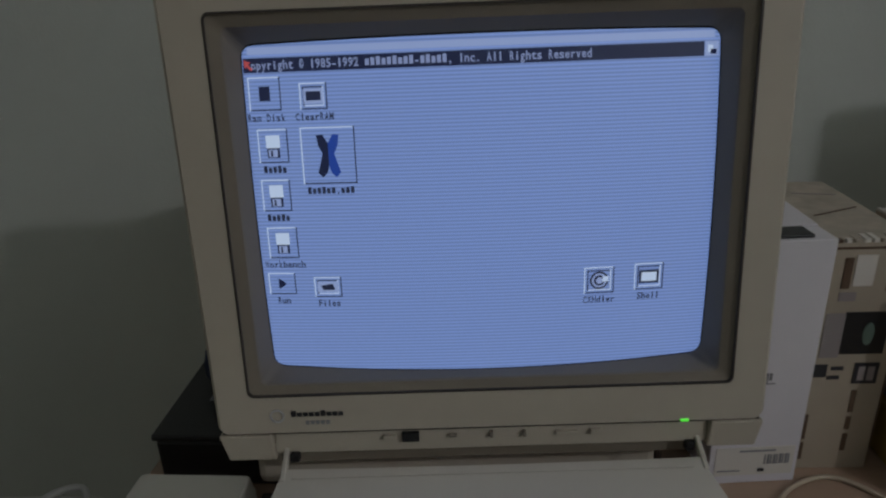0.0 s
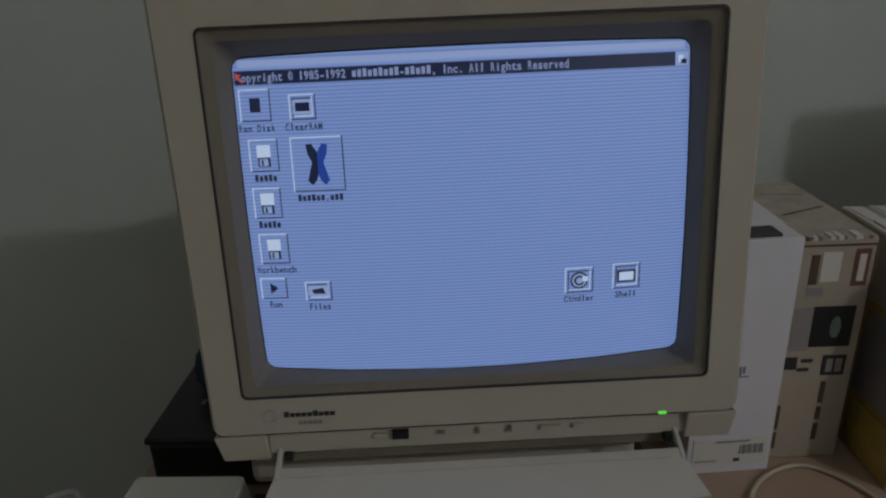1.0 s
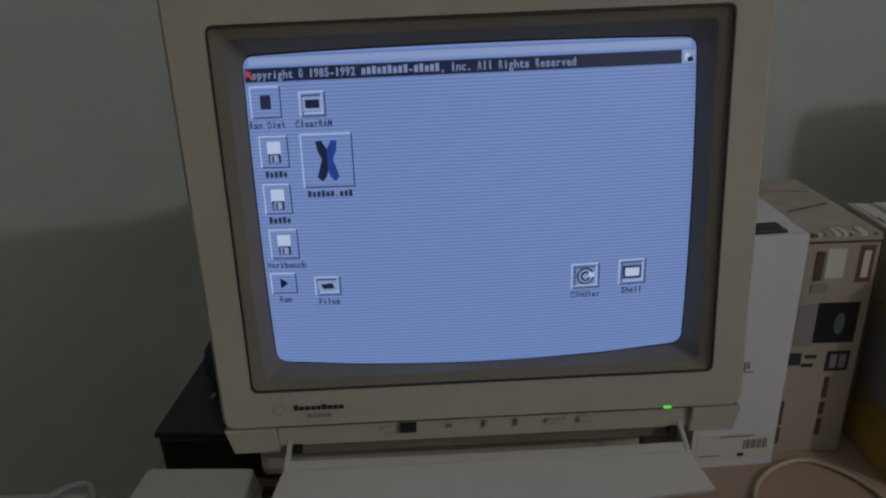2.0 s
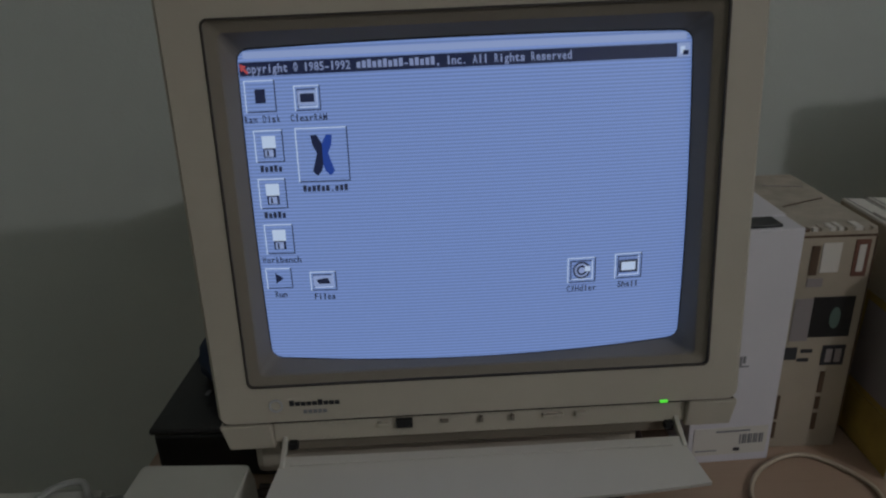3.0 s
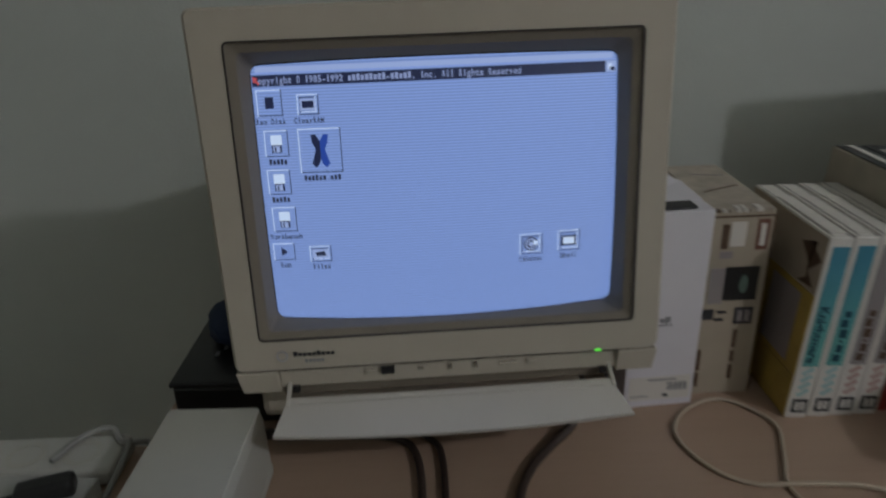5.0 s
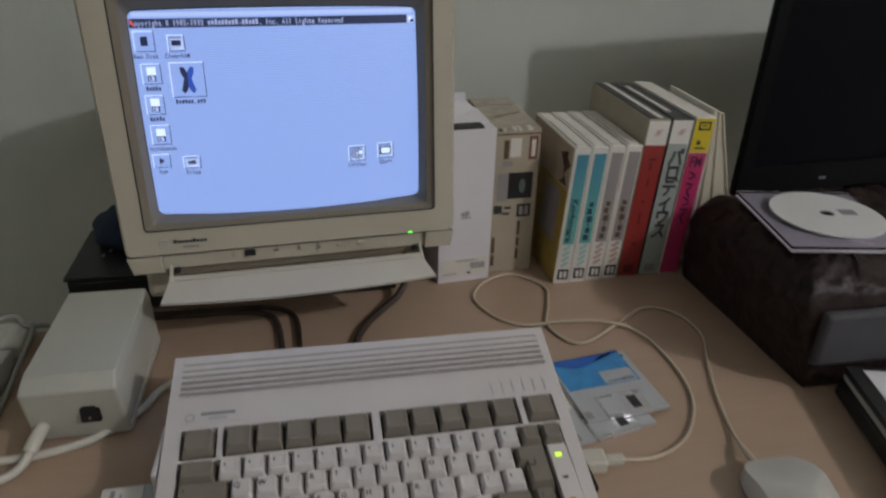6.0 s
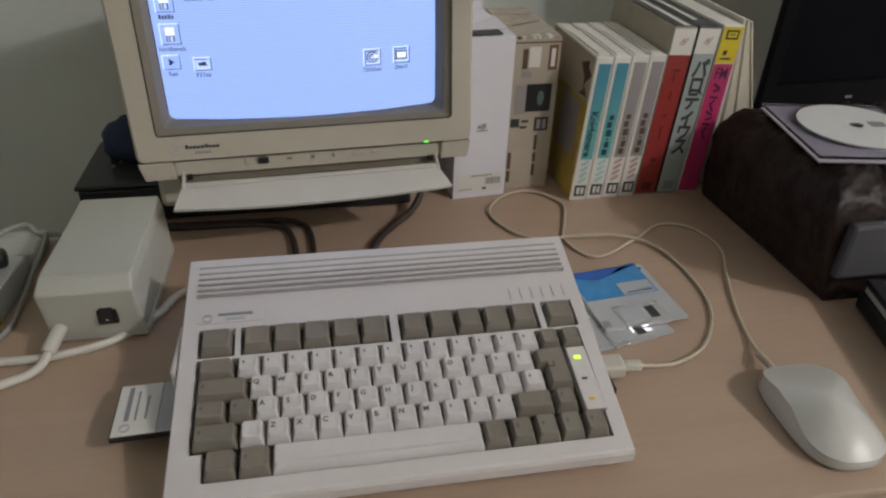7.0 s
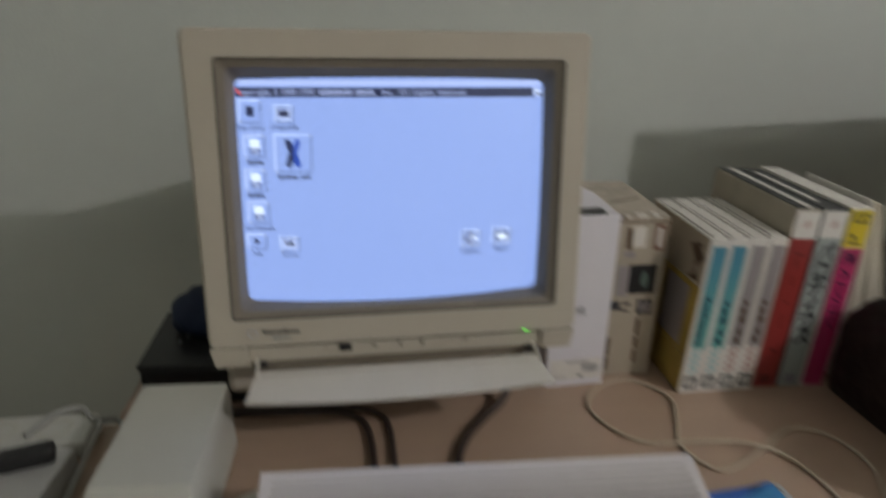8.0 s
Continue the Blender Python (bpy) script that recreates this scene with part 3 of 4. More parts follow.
# ---- black box under and beside the monitor ----
def black_box():
    t = thing("black_case", pose(0, 0, DESK, 0, 0, 0.6), "flat black electronics case under the monitor", "electronics")
    part("body", box(-0.324, 0.055, 0.204, 0.330, 0.004, 0.046, 0.003), BLACK, t)
    part("lid", box(-0.326, 0.057, 0.202, 0.330, 0.0465, 0.052, 0.002), BLACK, t, "lid with pale lettering")
    for i in range(3):
        part("mark", box(-0.296 + 0.006 * i, -0.292 + 0.006 * i, 0.25 + 0.012 * i, 0.258 + 0.012 * i, 0.0521, 0.0525), GREY_INK, t)
    for x in (-0.30, 0.03):
        for y in (0.222, 0.310):
            part("rubber_foot", box(x - 0.008, x + 0.008, y - 0.008, y + 0.008, 0, 0.0045), BLACK, t)


black_box()


def blue_pouch():
    bm = bmesh.new()
    bmesh.ops.create_icosphere(bm, subdivisions=3, radius=1.0)
    for v in bm.verts:
        k = 1 + 0.22 * noise.noise(v.co * 1.7) + 0.10 * noise.noise(v.co * 4.1)
        v.co = Vector((v.co.x * 0.034, v.co.y * 0.04, max(v.co.z, -0.6) * 0.030)) * k
    solid("blue_pouch", bm, NAVY, "dark blue cloth pouch lying on the black case", "pouch", pose(-0.276, 0.288, DESK + 0.0715), smooth=True)


blue_pouch()


# ---- home computer ----
SLOPE = math.degrees(math.atan(0.2105))


def computer():
    t = thing("home_computer", pose(0, 0, DESK), "compact off-white home computer with built-in keyboard", "computer")
    top_z = 0.072

    def plane(x, y, d):
        return (x * (1 + 0.09 * y) + (0.022 * y if x > 0.17 else 0.0), y, top_z + 0.2105 * y - d)
    grooves = [(-0.0085 - 0.0068 * i, -0.0085 - 0.0068 * i - 0.0022) for i in range(6)]
    wells = [(-0.159, -0.130, -0.107, -0.079), (-0.1255, -0.0025, -0.107, -0.079), (0.0045, 0.1265, -0.107, -0.079), (0.1315, 0.160, -0.107, -0.079),
             (-0.159, 0.158, -0.1895, -0.1095), (-0.149, 0.156, -0.2115, -0.1895)]
    xs = sorted({-0.172, 0.172, -0.164, 0.164} | {w[0] for w in wells} | {w[1] for w in wells})
    ys = sorted({-0.2225, 0.0} | {v for g in grooves for v in g} | {w[2] for w in wells} | {w[3] for w in wells})

    def level(x, y):
        for a, b in grooves:
            if b < y < a and abs(x) < 0.164:
                return 0.0022
        for x0, x1, y0, y1 in wells:
            if x0 < x < x1 and y0 < y < y1:
                return 0.009
        return 0.0
    bm = cells(xs, ys, level, plane)
    # rounded rim and sides
    def ring(x, yf, yr, zf, zr):
        return [(-x * 0.9797, yf, zf), (x * 0.9797 - 0.005, yf, zf), (x, yr, zr), (-x, yr, zr)]
    zf = top_z + 0.2105 * -0.2225
    loft([ring(0.172, -0.2225, 0.0, zf, top_z), ring(0.1732, -0.2242, 0.002, zf - 0.0010, top_z - 0.0012), ring(0.1738, -0.2252, 0.003, zf - 0.004, top_z - 0.004), ring(0.1738, -0.2245, 0.004, 0.013, 0.012), ring(0.168, -0.218, 0.0, 0.004, 0.004)], False, True, bm)
    body = part("body", bm, OFFWHITE, t)
    for x in (-0.14, 0.14):
        for y in (-0.19, -0.02):
            part("rubber_foot", box(x - 0.008, x + 0.008, y - 0.008, y + 0.008, 0, 0.005), BLACK, t)
    # strips on the groove floors; their darker colour paints in the grooves' shade
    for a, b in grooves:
        part("vent_shade_strip", box(-0.1635 * (1 + 0.09 * a), 0.1635 * (1 + 0.09 * a), b + 0.0002, a - 0.0002, 0, 0.0006), GROOVE_SHADE, t, "", Matrix.Translation((0, 0, top_z - 0.0020)) @ Matrix(((1, 0, 0, 0), (0, 1, 0, 0), (0, 0.2105, 1, 0), (0, 0, 0, 1))))

    S = pose(0, 0, top_z, SLOPE, 0, 0)
    c = math.cos(radians(SLOPE))
    for x0, x1, y0, y1 in wells:
        k = 1 + 0.09 * (y0 + y1) / 2
        part("key_bed", box((x0 + 0.0006) * k, (x1 - 0.0006) * k, (y0 + 0.0006) / c, (y1 - 0.0006) / c, -0.0088, -0.0072), DARK_BROWN, t, "dark bed between the keys", S)
    meshes = {}

    def cap(w, h, mat):
        """Dished key cap: wide at its base, narrower and set back at its top."""
        k = (round(w, 4), round(h, 4), mat.name)
        if k not in meshes:
            x, y, tx = w / 2, h / 2, w / 2 - 0.0026
            y0, y1 = -h / 2 + 0.0042, h / 2 - 0.0012
            base = rounded(-x, x, -y, y, 0.0012, 2)
            sh = rounded(-tx - 0.0005, tx + 0.0005, y0 - 0.0006, y1 + 0.0004, 0.0018, 2)
            top = rounded(-tx, tx, y0, y1, 0.0018, 2)
            dip = rounded(-tx * 0.6, tx * 0.6, y0 * 0.6, y1 * 0.6, 0.0015, 2)
            b = loft([[(px, py, -0.0085) for px, py in base], [(px, py, -0.003) for px, py in base], [(px, py, 0.0042) for px, py in sh],
                      [(px, py, 0.0048) for px, py in top], [(px, py, 0.0043) for px, py in dip]], True, True)
            meshes[k] = to_mesh(b, "key", mat)
        return meshes[k]

    glyph = {}

    def key(x0, x1, y, legend="", dark=False, h=0.0180):
        mat = KEY_GREY if dark else KEY_WHITE
        cx = (x0 + x1) / 2 * (1 + 0.09 * y)
        ob = part("key", cap(x1 - x0 - 0.0012, h, mat), mat, t, "brown-grey key" if dark else "", S @ Matrix.Translation((cx, y / c, 0)))
        if legend:
            if legend not in glyph:
                if legend == "|":
                    glyph[legend] = to_mesh(box(-0.0006, 0.0006, -0.0012, 0.0012, 0, 0.0002), "legend", LEGEND)
                else:
                    glyph[legend] = letters(legend, 0.0060, "CENTER", 0.0001)
                    glyph[legend].materials.append(LEGEND)
            part("legend", glyph[legend], LEGEND, ob, "", pose(-(x1 - x0) / 2 + 0.0062, 0.0024, 0.0051))
        return ob

    U = 0.01905
    f = -0.0925
    key(-0.1575, -0.1315, f, "", True, 0.0225)
    for i in range(5):
        key(-0.1240 + 0.0240 * i, -0.1005 + 0.0240 * i, f, "", True, 0.0225)
        key(0.0060 + 0.0238 * i, 0.0293 + 0.0238 * i, f, "", True, 0.0225)
    key(0.1330, 0.1585, f, "", True, 0.0225)
    r1, r2, r3, r4, r5 = -0.1195, -0.1388, -0.1580, -0.1772, -0.1995
    key(-0.1575, -0.1290, r1, "", True)
    for i in range(13):
        key(-0.1280 + U * i, -0.1280 + U * (i + 1), r1, "|")
    key(0.1205, 0.1385, r1, "", True)
    key(0.1390, 0.1575, r1, "", True)
    key(-0.1575, -0.1185, r2, "|", True)
    for i, ch in enumerate("QWERTYUIOP||"):
        key(-0.1178 + U * i, -0.1178 + U * (i + 1), r2, ch)
    key(-0.1575, -0.1335, r3, "|", True)
    key(-0.1330, -0.1135, r3, "|", True)
    for i, ch in enumerate("ASDFGHJKL;:|"):
        key(-0.1130 + U * i, -0.1130 + U * (i + 1), r3, "" if ch == ";" else ch)
    key(-0.1575, -0.1245, r4, "|", True)
    for i, ch in enumerate(" ZXCVBNM|||"):
        key(-0.1238 + U * i, -0.1238 + U * (i + 1), r4, ch.strip())
    key(0.0865, 0.1170, r4, "", True)
    key(0.1178, 0.1365, r4, "|", True)
    key(-0.1478, -0.1245, r5, "", True, 0.0205)
    key(-0.1238, -0.1000, r5, "|", True, 0.0205)
    key(-0.0990, 0.0550, r5, "", False, 0.0205)
    key(0.0558, 0.0760, r5, "", True, 0.0205)
    for i in range(4):
        key(0.0768 + 0.0195 * i, 0.0960 + 0.0195 * i, r5, "|", True, 0.0205)
    # the return key, in the shape of an L over two rows
    x0, x1, xm = 0.1118, 0.1385, 0.1178
    o = [(x0, r2 - 0.0088), (xm, r2 - 0.0088), (xm, r3 - 0.0090), (x1, r3 - 0.0090), (x1, r2 + 0.0090), (x0, r2 + 0.0090)]

    def inset(pts, d):
        sx = [d, d, d, -d, -d, d]
        sy = [d * 1.4, d * 1.4, d * 1.4, d * 1.4, -d * 0.6, -d * 0.6]
        return [(p[0] + a, p[1] + e) for p, a, e in zip(pts, sx, sy)]
    mid = inset(o, 0.0006)
    tp = inset(o, 0.0028)
    sc = 1 + 0.09 * r2
    ret = part("return_key", loft([[(a * sc, e / c, -0.0085) for a, e in mid], [(a * sc, e / c, -0.003) for a, e in mid], [(a * sc, e / c, 0.0048) for a, e in tp]], True, True), KEY_GREY, t, "brown-grey L-shaped return key", S)
    part("legend", box(0.118, 0.124, -0.1522, -0.1514, 0.0049, 0.0051), INK, ret)
    part("legend", box(0.1232, 0.124, -0.1514, -0.147, 0.0049, 0.0051), INK, ret)
    # lamp panel
    panel = part("lamp_panel", box(0.1390, 0.1550, -0.1925, -0.1325, -0.0085, 0.0012, 0.0008), KEY_WHITE, t, "white panel with three lamps", S)
    part("power_lamp", box(0.1430, 0.1486, -0.1452, -0.1418, 0.001, 0.0022, 0.0004), LED_YELLOW, panel, "lit yellow-green lamp")
    part("drive_lamp", box(0.1435, 0.1480, -0.1650, -0.1632, 0.001, 0.0017), DARK_BROWN, panel, "unlit lamp")
    part("drive_lamp", box(0.1435, 0.1480, -0.1845, -0.1822, 0.001, 0.0017), LED_AMBER, panel, "dim amber lamp")
    # badge plate and moulded ribs
    badge = part("badge", box(-0.160, -0.108, -0.0745, -0.0625, -0.0002, 0.0005, 0.0002), OFFWHITE, t, "shallow badge plate", S)
    part("badge_bar", box(-0.144, -0.116, -0.0672, -0.0645, 0.0005, 0.0008), GREY_INK, badge)
    part("badge_bar", box(-0.138, -0.122, -0.0722, -0.0695, 0.0005, 0.0008), SILVER, badge)
    part("badge_ring", disc_ring(0.0042, 0.0028), SILVER, badge, "", pose(-0.1525, -0.0690, 0.0007))
    for i in range(6):
        part("rib", box(0.106 + 0.0098 * i, 0.1068 + 0.0098 * i, -0.0755, -0.0625, -0.0002, 0.0005), SILVER, t, "", S)
    # trapdoor lip at the side and the floppy slot
    part("side_lip", box(-0.1765, -0.1725, -0.118, -0.062, 0.022, 0.048, 0.001), OFFWHITE, t)
    part("disk_slot", box(0.1735, 0.1765, -0.16, -0.06, 0.016, 0.022), DARK, t)


computer()


def memory_card():
    m = pose(-0.172, -0.124, DESK + 0.0175, 0, 0, 2.0)
    t = thing("memory_card", m, "white memory card sticking out of the computer's side slot", "card")
    part("body", box(-0.049, 0.010, -0.028, 0.028, -0.0028, 0.0022, 0.0006), BLACK, t)
    part("label_sheet", box(-0.048, -0.016, -0.027, 0.027, 0.0022, 0.0027), PAPER, t, "white printed label")
    part("metal_cover", box(-0.0155, 0.009, -0.027, 0.027, 0.0022, 0.0026), DISK_GREY, t, "grey metal cover")
    for i, (a, b, w) in enumerate(((-0.012, 0.024, 0.0035), (-0.012, 0.019, 0.0016), (-0.012, 0.013, 0.0016))):
        part("bar", box(-0.041 + 0.0075 * i, -0.041 + 0.0075 * i + w, a, b, 0.0027, 0.0030), GREY_INK, t)
    part("badge_ring", disc_ring(0.004, 0.0028), SILVER, t, "", pose(-0.0390, -0.0195, 0.0028))


memory_card()


# ---- power supply ----
def power_supply():
    t = thing("power_supply", pose(-0.261, 0.057, DESK), "cream plastic power supply box with a black rocker switch", "power supply")
    lo = rounded(-0.0425, 0.0425, -0.068, 0.078, 0.004, 3)
    foot_line = rounded(-0.0428, 0.0428, -0.0690, 0.079, 0.004, 3)
    seam = rounded(-0.0418, 0.0418, -0.0692, 0.0785, 0.004, 3)
    hi = rounded(-0.0405, 0.0405, -0.0775, 0.079, 0.003, 3)
    brow = rounded(-0.0385, 0.0385, -0.0640, 0.078, 0.003, 3)
    bm = loft([[(x, y, 0.003) for x, y in lo], [(x, y, 0.010) for x, y in foot_line], [(x, y, 0.0108) for x, y in seam], [(x, y, 0.0595) for x, y in hi],
               [(x * 0.99, y + (0.001 if y < 0 else -0.001), 0.0615) for x, y in hi], [(x, y, 0.0690) for x, y in brow], [(x * 0.98, y * 0.99, 0.0702) for x, y in brow]], True, True)
    part("body", bm, PSU_WHITE, t)
    tilt = pose(0.013, -0.0735, 0.034, 90 - 8.4, 0, 0)
    sw = part("switch_frame", box(-0.0085, 0.0085, -0.010, 0.010, -0.003, 0.0012, 0.0005), BLACK, t, "black switch frame", tilt)
    part("rocker", box(-0.0058, 0.0058, -0.0072, 0.0072, 0.0, 0.0032, 0.001), BLACK, sw)
    part("mark", box(-0.0012, 0.0012, -0.0048, -0.0042, 0.0032, 0.0035), PAPER, sw)
    part("cable_boot", tube([(-0.030, -0.069, 0.020), (-0.032, -0.082, 0.018), (-0.036, -0.094, 0.012)], 0.0062), WHITE_CABLE, t, "", smooth=True)
    part("cable", tube([(-0.034, -0.088, 0.014), (-0.042, -0.105, 0.0055), (-0.06, -0.118, 0.004), (-0.10, -0.128, 0.004), (-0.2, -0.13, 0.004)], 0.0040), WHITE_CABLE, t, "thick white cable", smooth=True)
    part("cable", tube([(0.110, -0.0525, 0.034), (0.109, -0.040, 0.026), (0.103, -0.018, 0.010), (0.088, -0.002, 0.0045), (0.070, -0.002, 0.004), (0.056, -0.016, 0.004), (0.045, -0.040, 0.004), (0.012, -0.074, 0.004), (-0.038, -0.090, 0.004), (-0.09, -0.0905, 0.004), (-0.2, -0.085, 0.004)], 0.0040), WHITE_CABLE, t, "thick white cable", smooth=True)
    for x in (-0.03, 0.03):
        for y in (-0.055, 0.065):
            part("rubber_foot", box(x - 0.005, x + 0.005, y - 0.005, y + 0.005, 0, 0.004), BLACK, t)


power_supply()


# ---- things at the desk's end beside the power supply ----
def power_strip():
    t = thing("power_strip", pose(-0.46, 0.142, DESK, 0, 0, 2), "white multi-socket power strip lying on the desk", "power strip")
    part("body", box(-0.22, 0.105, -0.024, 0.026, 0, 0.019, 0.005, 3), STRIP_WHITE, t)
    for x in (-0.16, -0.10, -0.04, 0.02, 0.07):
        part("socket", disc_prism(x, 0, 0.0188, 0.0196, 0.017, 24, 0.012), PSU_WHITE, t)


power_strip()


def black_plug():
    t = thing("power_plug", pose(-0.383, 0.078, DESK + 0.030, 0, 0, 20), "black plug with its lead resting on a white packet", "plug")
    part("body", box(-0.022, 0.022, -0.010, 0.010, 0, 0.016, 0.005, 3), BLACK, t)
    part("lead", tube([(-0.02, 0, 0.008), (-0.05, -0.006, 0.008), (-0.09, -0.02, 0.006), (-0.14, -0.03, 0.004)], 0.0028), BLACK, t, smooth=True)


black_plug()


def packet():
    t = thing("packet", pose(-0.43, 0.045, DESK, 0, 0, -4), "white and yellow cardboard packet lying flat", "packet")
    part("body", box(-0.11, 0.072, -0.05, 0.062, 0, 0.028, 0.0015), DULL_WHITE, t)
    part("yellow_band", box(-0.1105, 0.0725, -0.0508, -0.012, 0.0003, 0.0286, 0.0008), DULL_YELLOW, t, "bright yellow band")


packet()


def grey_lead():
    bm = tube([(-0.352, 0.155, DESK + 0.0225), (-0.345, 0.13, DESK + 0.0255), (-0.347, 0.09, DESK + 0.015), (-0.349, 0.05, DESK + 0.005), (-0.352, 0.0, DESK + 0.0035), (-0.40, -0.06, DESK + 0.0035), (-0.5, -0.07, DESK + 0.0035)], 0.0026)
    solid("lead", bm, GREY_CABLE, "grey-white lead hanging over the power strip", "cable", smooth=True)
    bm = tube([(-0.410, 0.130, DESK + 0.0225), (-0.396, 0.165, DESK + 0.0225), (-0.375, 0.172, DESK + 0.0235), (-0.358, 0.155, DESK + 0.0205), (-0.340, 0.165, DESK + 0.0125), (-0.328, 0.150, DESK + 0.0035)], 0.0028)
    solid("lead", bm, GREY_CABLE, "grey-white lead coiled behind the power supply", "cable", smooth=True)


grey_lead()


# ---- dark leads under the monitor ----
for pts, r in (([(-0.26, 0.181, DESK + 0.0035), (-0.21, 0.180, DESK + 0.0035), (-0.14, 0.178, DESK + 0.0035), (-0.108, 0.170, DESK + 0.0035), (-0.094, 0.152, DESK + 0.0035), (-0.087, 0.11, DESK + 0.0035), (-0.084, 0.03, DESK + 0.006), (-0.084, 0.006, DESK + 0.02)], 0.0036),
               ([(-0.24, 0.188, DESK + 0.0035), (-0.17, 0.186, DESK + 0.0035), (-0.105, 0.184, DESK + 0.0035), (-0.078, 0.168, DESK + 0.0035), (-0.070, 0.146, DESK + 0.0035), (-0.067, 0.10, DESK + 0.0035), (-0.066, 0.03, DESK + 0.006), (-0.066, 0.006, DESK + 0.02)], 0.0030),
               ([(0.068, 0.26, DESK + 0.030), (0.066, 0.205, DESK + 0.024), (0.052, 0.180, DESK + 0.010), (0.028, 0.156, DESK + 0.0042), (0.008, 0.128, DESK + 0.0042), (-0.006, 0.09, DESK + 0.0042), (-0.010, 0.02, DESK + 0.006), (-0.010, 0.006, DESK + 0.02)], 0.0042)):
    solid("video_lead", tube(pts, r), DARK_CABLE, "dark lead running from the monitor to the computer", "cable", smooth=True)


# ---- mouse ----
def mouse():
    t = thing("mouse", pose(0.3405, -0.1990, DESK, 0, 0, 0), "ivory rounded computer mouse on the bare desk", "mouse")
    L, W = 0.0525, 0.0360
    n = 56

    def outline(k):
        """Plan outline, broad and flat at the cable end, round at the palm end."""
        b = 2 * math.pi * k / n
        c, q = math.cos(b), math.sin(b)
        e = 0.44 if q > 0 else 0.76
        return abs(c) ** e * math.copysign(1, c) * W * (0.97 - 0.07 * q), abs(q) ** e * math.copysign(1, q) * L

    def crease(y):
        u = y / L
        return 0.0120 + 0.0115 * math.exp(-((u - 0.35) / 0.60) ** 2), 0.0010 + 0.0042 * math.exp(-((u - 0.05) / 0.42) ** 2)
    base, lip, rim = [], [], []
    for k in range(n):
        x, y = outline(k)
        z, d = crease(y)
        f = 1 - d / W
        base.append((x * 0.95, y * 0.97, 0.0008))
        lip.append((x, y, 0.0045))
        rim.append((x * f, y * (1 - 0.4 * d / L), z))
    mids = [[tuple(Vector(a).lerp(Vector(b), 0.5) + Vector((-0.0012 * math.copysign(1, a[0]), 0, 0))) for a, b in zip(lip, rim)]]
    part("skirt", loft([base, lip] + mids + [rim], True, False), MOUSE_WHITE, t, "darker side wall under the shell", smooth=True)
    loops = [rim]
    for k in range(1, 11):
        s_ = 1 - k / 10 if k < 10 else 0.02
        h = 1 - s_ ** (1.75 if k > 1 else 1.6)
        lp = []
        for x, y, z in rim:
            py = y * s_
            u = py / L
            top = 0.0345 - 0.0060 * max(0, u + 0.25) ** 1.4 - 0.004 * max(0, -u - 0.35)
            lp.append((x * s_, py, z + (top - z) * h))
        loops.append(lp)
    part("shell", loft(loops, False, True), MOUSE_WHITE, t, smooth=True)
    inv = pose(0.3405, -0.1990, DESK, 0, 0, 0).inverted()
    path = [(0.330, -0.136, 0.010), (0.338, -0.098, 0.003), (0.352, -0.045, 0.0024), (0.372, 0.008, 0.0024), (0.392, 0.058, 0.0024), (0.381, 0.104, 0.0024), (0.347, 0.119, 0.0024), (0.299, 0.088, 0.0035),
            (0.243, 0.060, 0.0024), (0.219, 0.098, 0.0024), (0.232, 0.140, 0.0024), (0.242, 0.185, 0.0024), (0.208, 0.222, 0.0024), (0.168, 0.208, 0.0024), (0.146, 0.172, 0.0024), (0.160, 0.129, 0.0024), (0.190, 0.105, 0.0024), (0.232, 0.100, 0.0060),
            (0.282, 0.093, 0.0072), (0.318, 0.072, 0.0030), (0.331, 0.014, 0.0024), (0.324, -0.048, 0.0024), (0.292, -0.097, 0.0024), (0.252, -0.119, 0.004), (0.214, -0.122, 0.009), (0.200, -0.121, 0.010)]
    part("cable", tube([inv @ Vector((x, y, DESK + z)) for x, y, z in path], 0.0019, 8), CABLE, t, "ivory cable lying in loops", smooth=True)
    part("strain_relief", tube([inv @ Vector((x, y, DESK + z)) for x, y, z in ((0.329, -0.148, 0.012), (0.330, -0.134, 0.010), (0.332, -0.120, 0.006))], 0.0034, 8), CABLE, t, smooth=True)
    plug = box(-0.014, 0.012, -0.010, 0.010, 0.0025, 0.016, 0.003, 3)
    part("plug", plug, FLAP_BEIGE, t, "white plug in the computer's side", inv @ pose(0.188, -0.120, DESK, 0, 0, -4))
    part("plug_collar", box(0.012, 0.029, -0.0042, 0.0042, 0.005, 0.0134, 0.002), FLAP_BEIGE, t, "", inv @ pose(0.188, -0.120, DESK, 0, 0, -4))


mouse()


